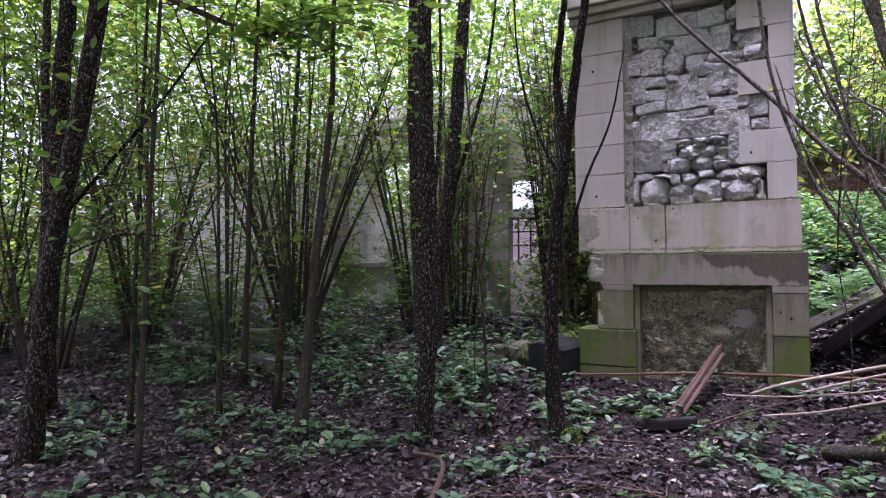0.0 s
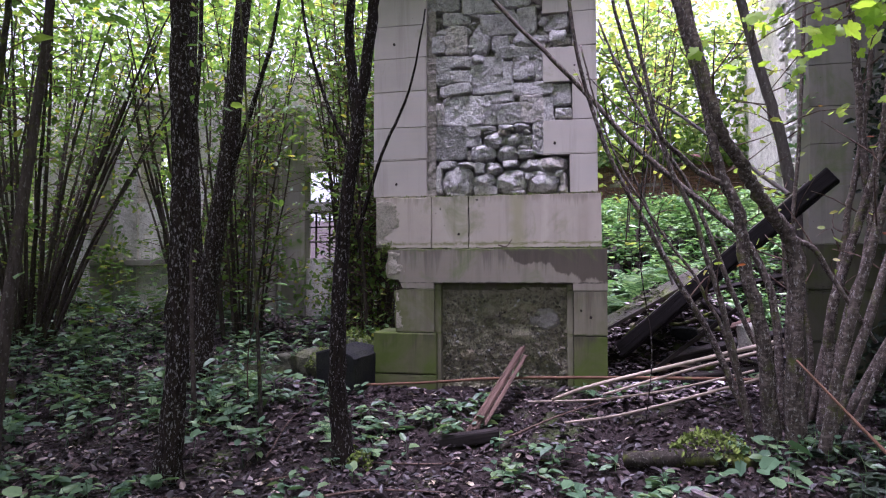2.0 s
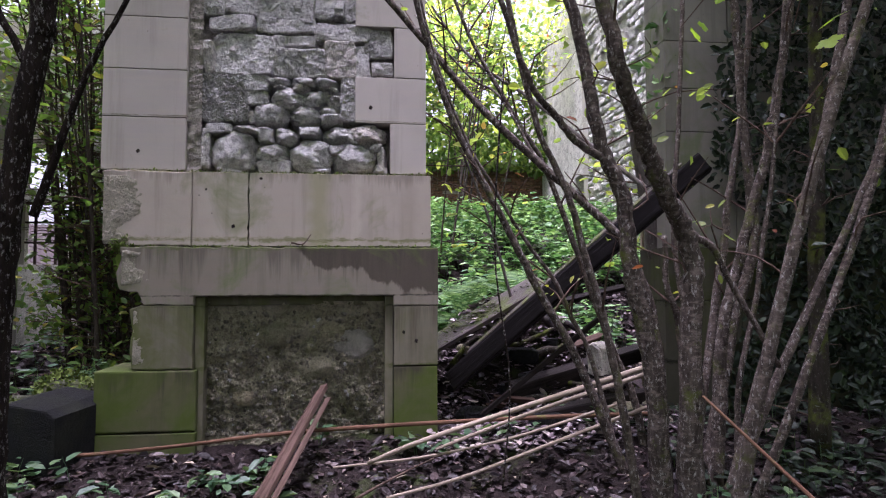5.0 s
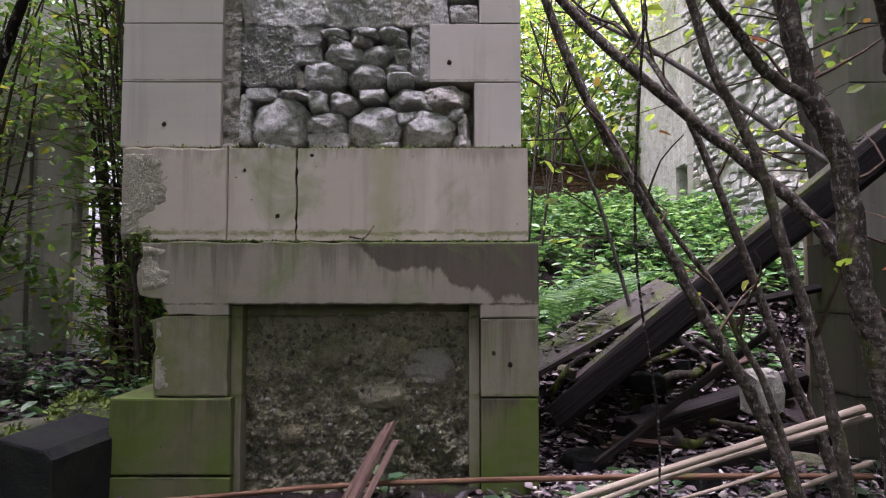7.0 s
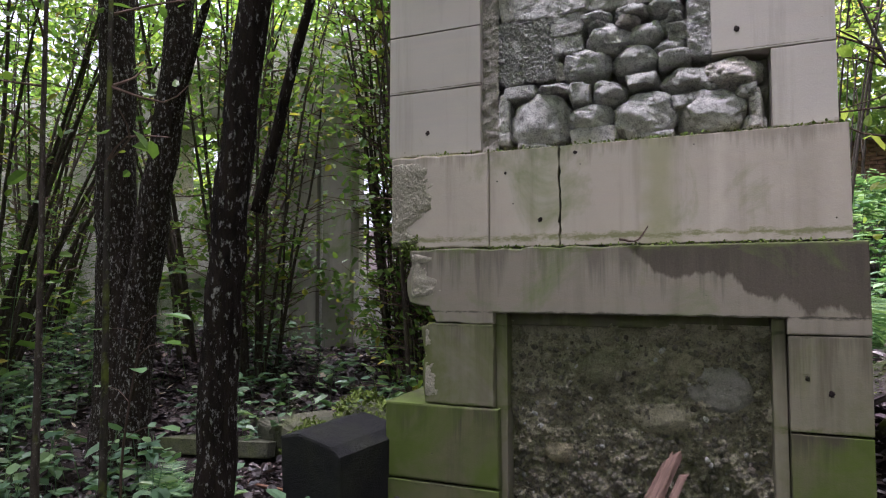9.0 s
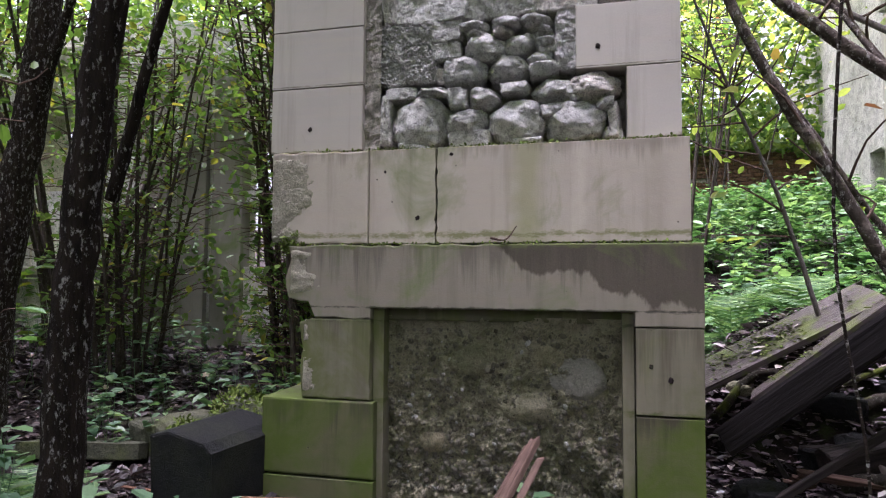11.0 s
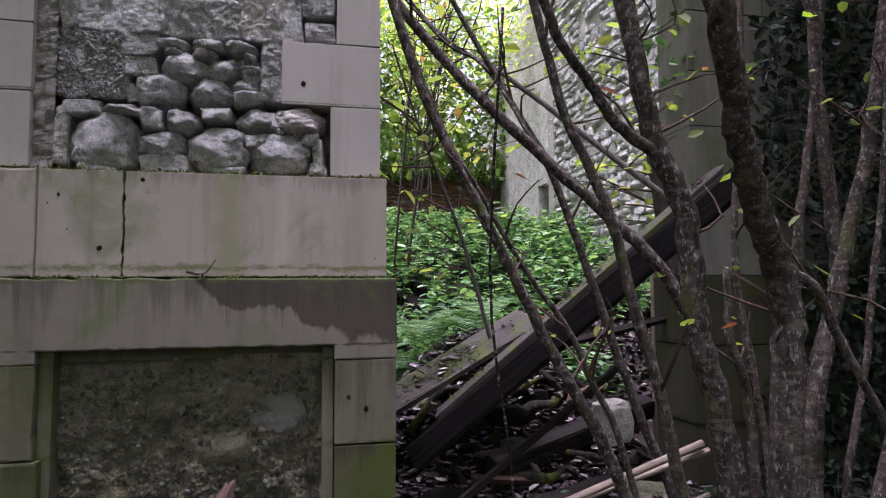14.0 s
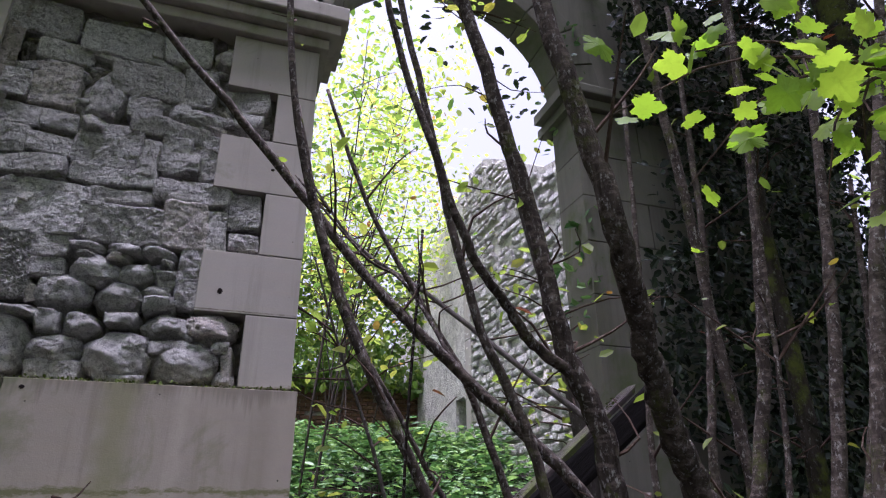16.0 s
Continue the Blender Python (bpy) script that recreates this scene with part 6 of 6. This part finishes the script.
def build_ferns():
    for k, (x, y) in enumerate(((0.75, 8.0), (1.15, 8.1), (0.55, 8.5), (-1.75, 5.4), (1.0, 8.6), (-2.9, 6.2))):
        fern = thing("fern", "green fern with arching feathered fronds", "fern", (x, y, float(gz(x, y))), "ferns")
        for j in range(7):
            a = j * 0.9 + k
            ln = random.uniform(0.35, 0.6) * (1 if y > 7 else 0.45)
            p = curve_points([(0, 0, 0), (0.4 * ln * math.cos(a), 0.4 * ln * math.sin(a), 0.7 * ln), (ln * math.cos(a), ln * math.sin(a), 0.6 * ln)], 30)
            vs = [tube(p, 0.004, 0.001, 4)]
            side = np.array([-math.sin(a), math.cos(a), 0.0])
            for i in range(3, 30):
                w = 0.15 * ln * 2 * math.sin(math.pi * (i / 31)) ** 0.8
                for s in (-1, 1):
                    tip = p[i] + s * side * w + (p[min(i + 1, 29)] - p[i]) * 1.2
                    wd = (p[min(i + 1, 29)] - p[i - 1]) * 0.18
                    vs.append((np.array([p[i] - wd, p[i] + wd, tip + wd * 0.2, tip - wd * 0.2]), np.array([[0, 1, 2, 3]])))
            v, q = joined(vs)
            child("frond", quad_mesh("frond", v, q, LEAF_LUSH), fern)


build_ferns()


def build_litter():
    n = 46000
    x, y = rng.uniform(-8.5, 3.4, n), -0.3 + 7.6 * rng.random(n)
    ok = clear_of_stone(x, y)
    p = np.stack([x, y, gz(x, y) + rng.uniform(0.004, 0.03, n)], 1)[ok]
    tagged(new("leaf_litter", leaves("leaf_litter", p, 0.05, LITTER, 0.6, 0.5)), "brown fallen leaves covering the forest floor", "fallen leaves", kind="stuff")
    n = 30000
    x, y = rng.uniform(-15, 9, n), rng.uniform(-8, 6.6, n)
    ok = ((x < -8.4) | (x > 3.3) | (y < -0.2)) & clear_of_stone(x, y)
    p = np.stack([x, y, gz(x, y) + rng.uniform(0.004, 0.03, n)], 1)[ok]
    tagged(new("leaf_litter", leaves("leaf_litter", p, 0.075, LITTER, 0.6, 0.5)), "brown fallen leaves thinning out into the wood", "fallen leaves", kind="stuff")
    n = 14000
    x, y = rng.uniform(-9.5, -1.9, n), 7.2 + 3.0 * rng.random(n)
    p = np.stack([x, y, gz(x, y) + rng.uniform(0.004, 0.03, n)], 1)
    tagged(new("leaf_litter", leaves("leaf_litter", p, 0.06, LITTER, 0.6, 0.5)), "brown fallen leaves below the hazels at the ruined wall", "fallen leaves", kind="stuff")
    n = 24000
    x, y = rng.uniform(-6.5, 2.6, n), 0.8 + 5.9 * rng.random(n)
    ok = clear_of_stone(x, y)
    p = np.stack([x, y, gz(x, y) + rng.uniform(0.002, 0.025, n)], 1)[ok]
    tagged(new("leaf_crumbs", leaves("leaf_crumbs", p, 0.026, LITTER, 0.5, 0.6)), "small crumbled leaf pieces and bud scales on the soil", "fallen leaves", kind="stuff")
    n = 6000
    x, y = rng.uniform(0.32, 2.05, n), rng.uniform(6.2, 8.3, n)
    p = np.stack([x, y, gz(x, y) + rng.uniform(0.008, 0.06, n)], 1)
    tagged(new("gate_litter", leaves("gate_litter", p, 0.055, LITTER_WET_LIT, 0.7)), "wet brown leaves on the gateway floor", "fallen leaves", kind="stuff")
    n = 6000
    x, y = rng.uniform(0.3, 3.8, n), rng.uniform(8.2, 10.0, n)
    p = np.stack([x, y, gz(x, y) + rng.uniform(0.008, 0.06, n)], 1)
    tagged(new("leaf_litter", leaves("leaf_litter", p, 0.06, LITTER, 0.6, 0.5)), "brown fallen leaves below the nettles inside the ruin", "fallen leaves", kind="stuff")


build_litter()


def build_moss():
    for k, (x, y, z, w, d, h) in enumerate(((0.95, 5.2, 0.33, 0.5, 0.25, 0.12), (-1.42, 5.05, 0.08, 0.22, 0.2, 0.16), (-1.6, 5.25, 0.1, 0.2, 0.2, 0.2), (-7.0, 6.6, 0.5, 1.0, 0.5, 0.3), (-6.2, 5.9, 0.4, 0.7, 0.4, 0.2), (-0.3, 3.2, 0.05, 0.5, 0.4, 0.08), (-2.16, 6.98, 0.74, 0.45, 0.3, 0.16), (-2.45, 6.85, 0.55, 0.4, 0.3, 0.2))):
        n = int(900 * w)
        a, r = rng.uniform(0, 2 * np.pi, n), np.sqrt(rng.random(n))
        p = np.stack([x + w / 2 * r * np.cos(a), y + d / 2 * r * np.sin(a), z - h * 0.4 + h * (1 - r ** 2) + rng.normal(0, 0.01, n)], 1)
        tagged(new("moss_cushion", leaves("moss_cushion", p, 0.028, MOSS, 0.2)), "bright green moss cushion", "moss", kind="stuff")


build_moss()


# ---- the wood around ----
def build_wood():
    makes = []
    for k in range(3):
        random.seed(200 + k)
        h = (9, 11, 8)[k]
        stems = [([(0, 0, -0.3), (0.1, 0, h * 0.3), (-0.1, 0.15, h * 0.65), (0.1, 0, h)], 0.13, 0.04)]
        for j in range(9):
            a, z = j * 2.4, h * (0.3 + 0.07 * j)
            ln = 2.4 * (1 - 0.06 * j)
            stems.append(([(0, 0, z), (ln * 0.5 * math.cos(a), ln * 0.5 * math.sin(a), z + 0.6), (ln * math.cos(a), ln * math.sin(a), z + 0.9)], 0.04, 0.012, "limb"))
        t = tree("woodland_tree", "tall slender woodland tree with a loose green crown", "tree", stems, BARK, LEAF_FAR, 0.17, 5, 0.9, 1.8, 1500, group="trees of the wood")
        makes.append(t)
    spots = []
    r = random.Random(9)
    for x0, x1, y0, y1, n in ((-26, -13, 0, 24, 22), (-13, -2, 13, 26, 20), (-2, 9, 20, 30, 7), (6, 18, -4, 20, 14), (-16, 12, -14, -5, 10)):
        for _ in range(n):
            spots.append((r.uniform(x0, x1), r.uniform(y0, y1)))
    spots = [p for p in spots if abs(p[0] + 0.43 * p[1]) > 2.2 or p[1] < 11]
    for k, (x, y) in enumerate(spots):
        s = r.uniform(0.8, 1.25)
        m = pose(x, y, float(gz(x, y)), 0, 0, r.uniform(0, 360)) @ Matrix.Diagonal((s, s, s, 1))
        if k < 3:
            makes[k].matrix_basis = m
        else:
            copy_thing(makes[k % 3], m).scale = (s, s, s)


build_wood()


def build_backdrop_foliage():
    """Loose masses of far leaves between the trees of the wood; some unseen, to block light."""
    pts = []
    # the last two boxes lie unseen beside and behind, added against low light
    for x0, x1, y0, y1, z0, z1, n in ((-24, -12, 0, 16, 0, 12, 22000), (-14, -1, 12.5, 21, 0.5, 12, 26000), (-1, 9, 17.5, 24, 2, 9, 3000), (5.5, 12, -2, 14, 0, 8, 5000), (-16, 10, -12, -5, 0, 7, 6000)):
        c = np.stack([rng.uniform(x0, x1, n // 40), rng.uniform(y0, y1, n // 40), rng.uniform(z0, z1, n // 40)], 1)
        pts.append(c[rng.integers(0, len(c), n)] + rng.normal(0, 0.5, (n, 3)))
    p = np.vstack(pts)
    p = p[~((p[:, 0] > -13) & (p[:, 0] < -3.5) & (p[:, 1] > 11) & (p[:, 2] < 4.2))]
    p[:, 2] = np.maximum(p[:, 2], gz(p[:, 0], p[:, 1]) + 0.1)
    tagged(new("far_foliage", leaves("far_foliage", p, 0.19, LEAF_FAR, 0.4)), "green leaves of the wood beyond the ruin, plus unseen masses blocking light", "foliage", kind="stuff")


build_backdrop_foliage()


def build_bright_foliage():
    """Thin sunlit leaves of the trees that overhang the ruin."""
    n = 5500
    c = np.stack([rng.uniform(-1.5, 7, n // 30), rng.uniform(18.5, 26, n // 30), rng.uniform(7.5, 17, n // 30)], 1)
    p = c[rng.integers(0, len(c), n)] + rng.normal(0, 0.55, (n, 3))
    tagged(new("bright_foliage", leaves("bright_foliage", p, 0.17, LEAF_YELLOW, 0.4)), "thin yellow-green sunlit leaves overhanging the ruin", "foliage", kind="stuff")


build_bright_foliage()
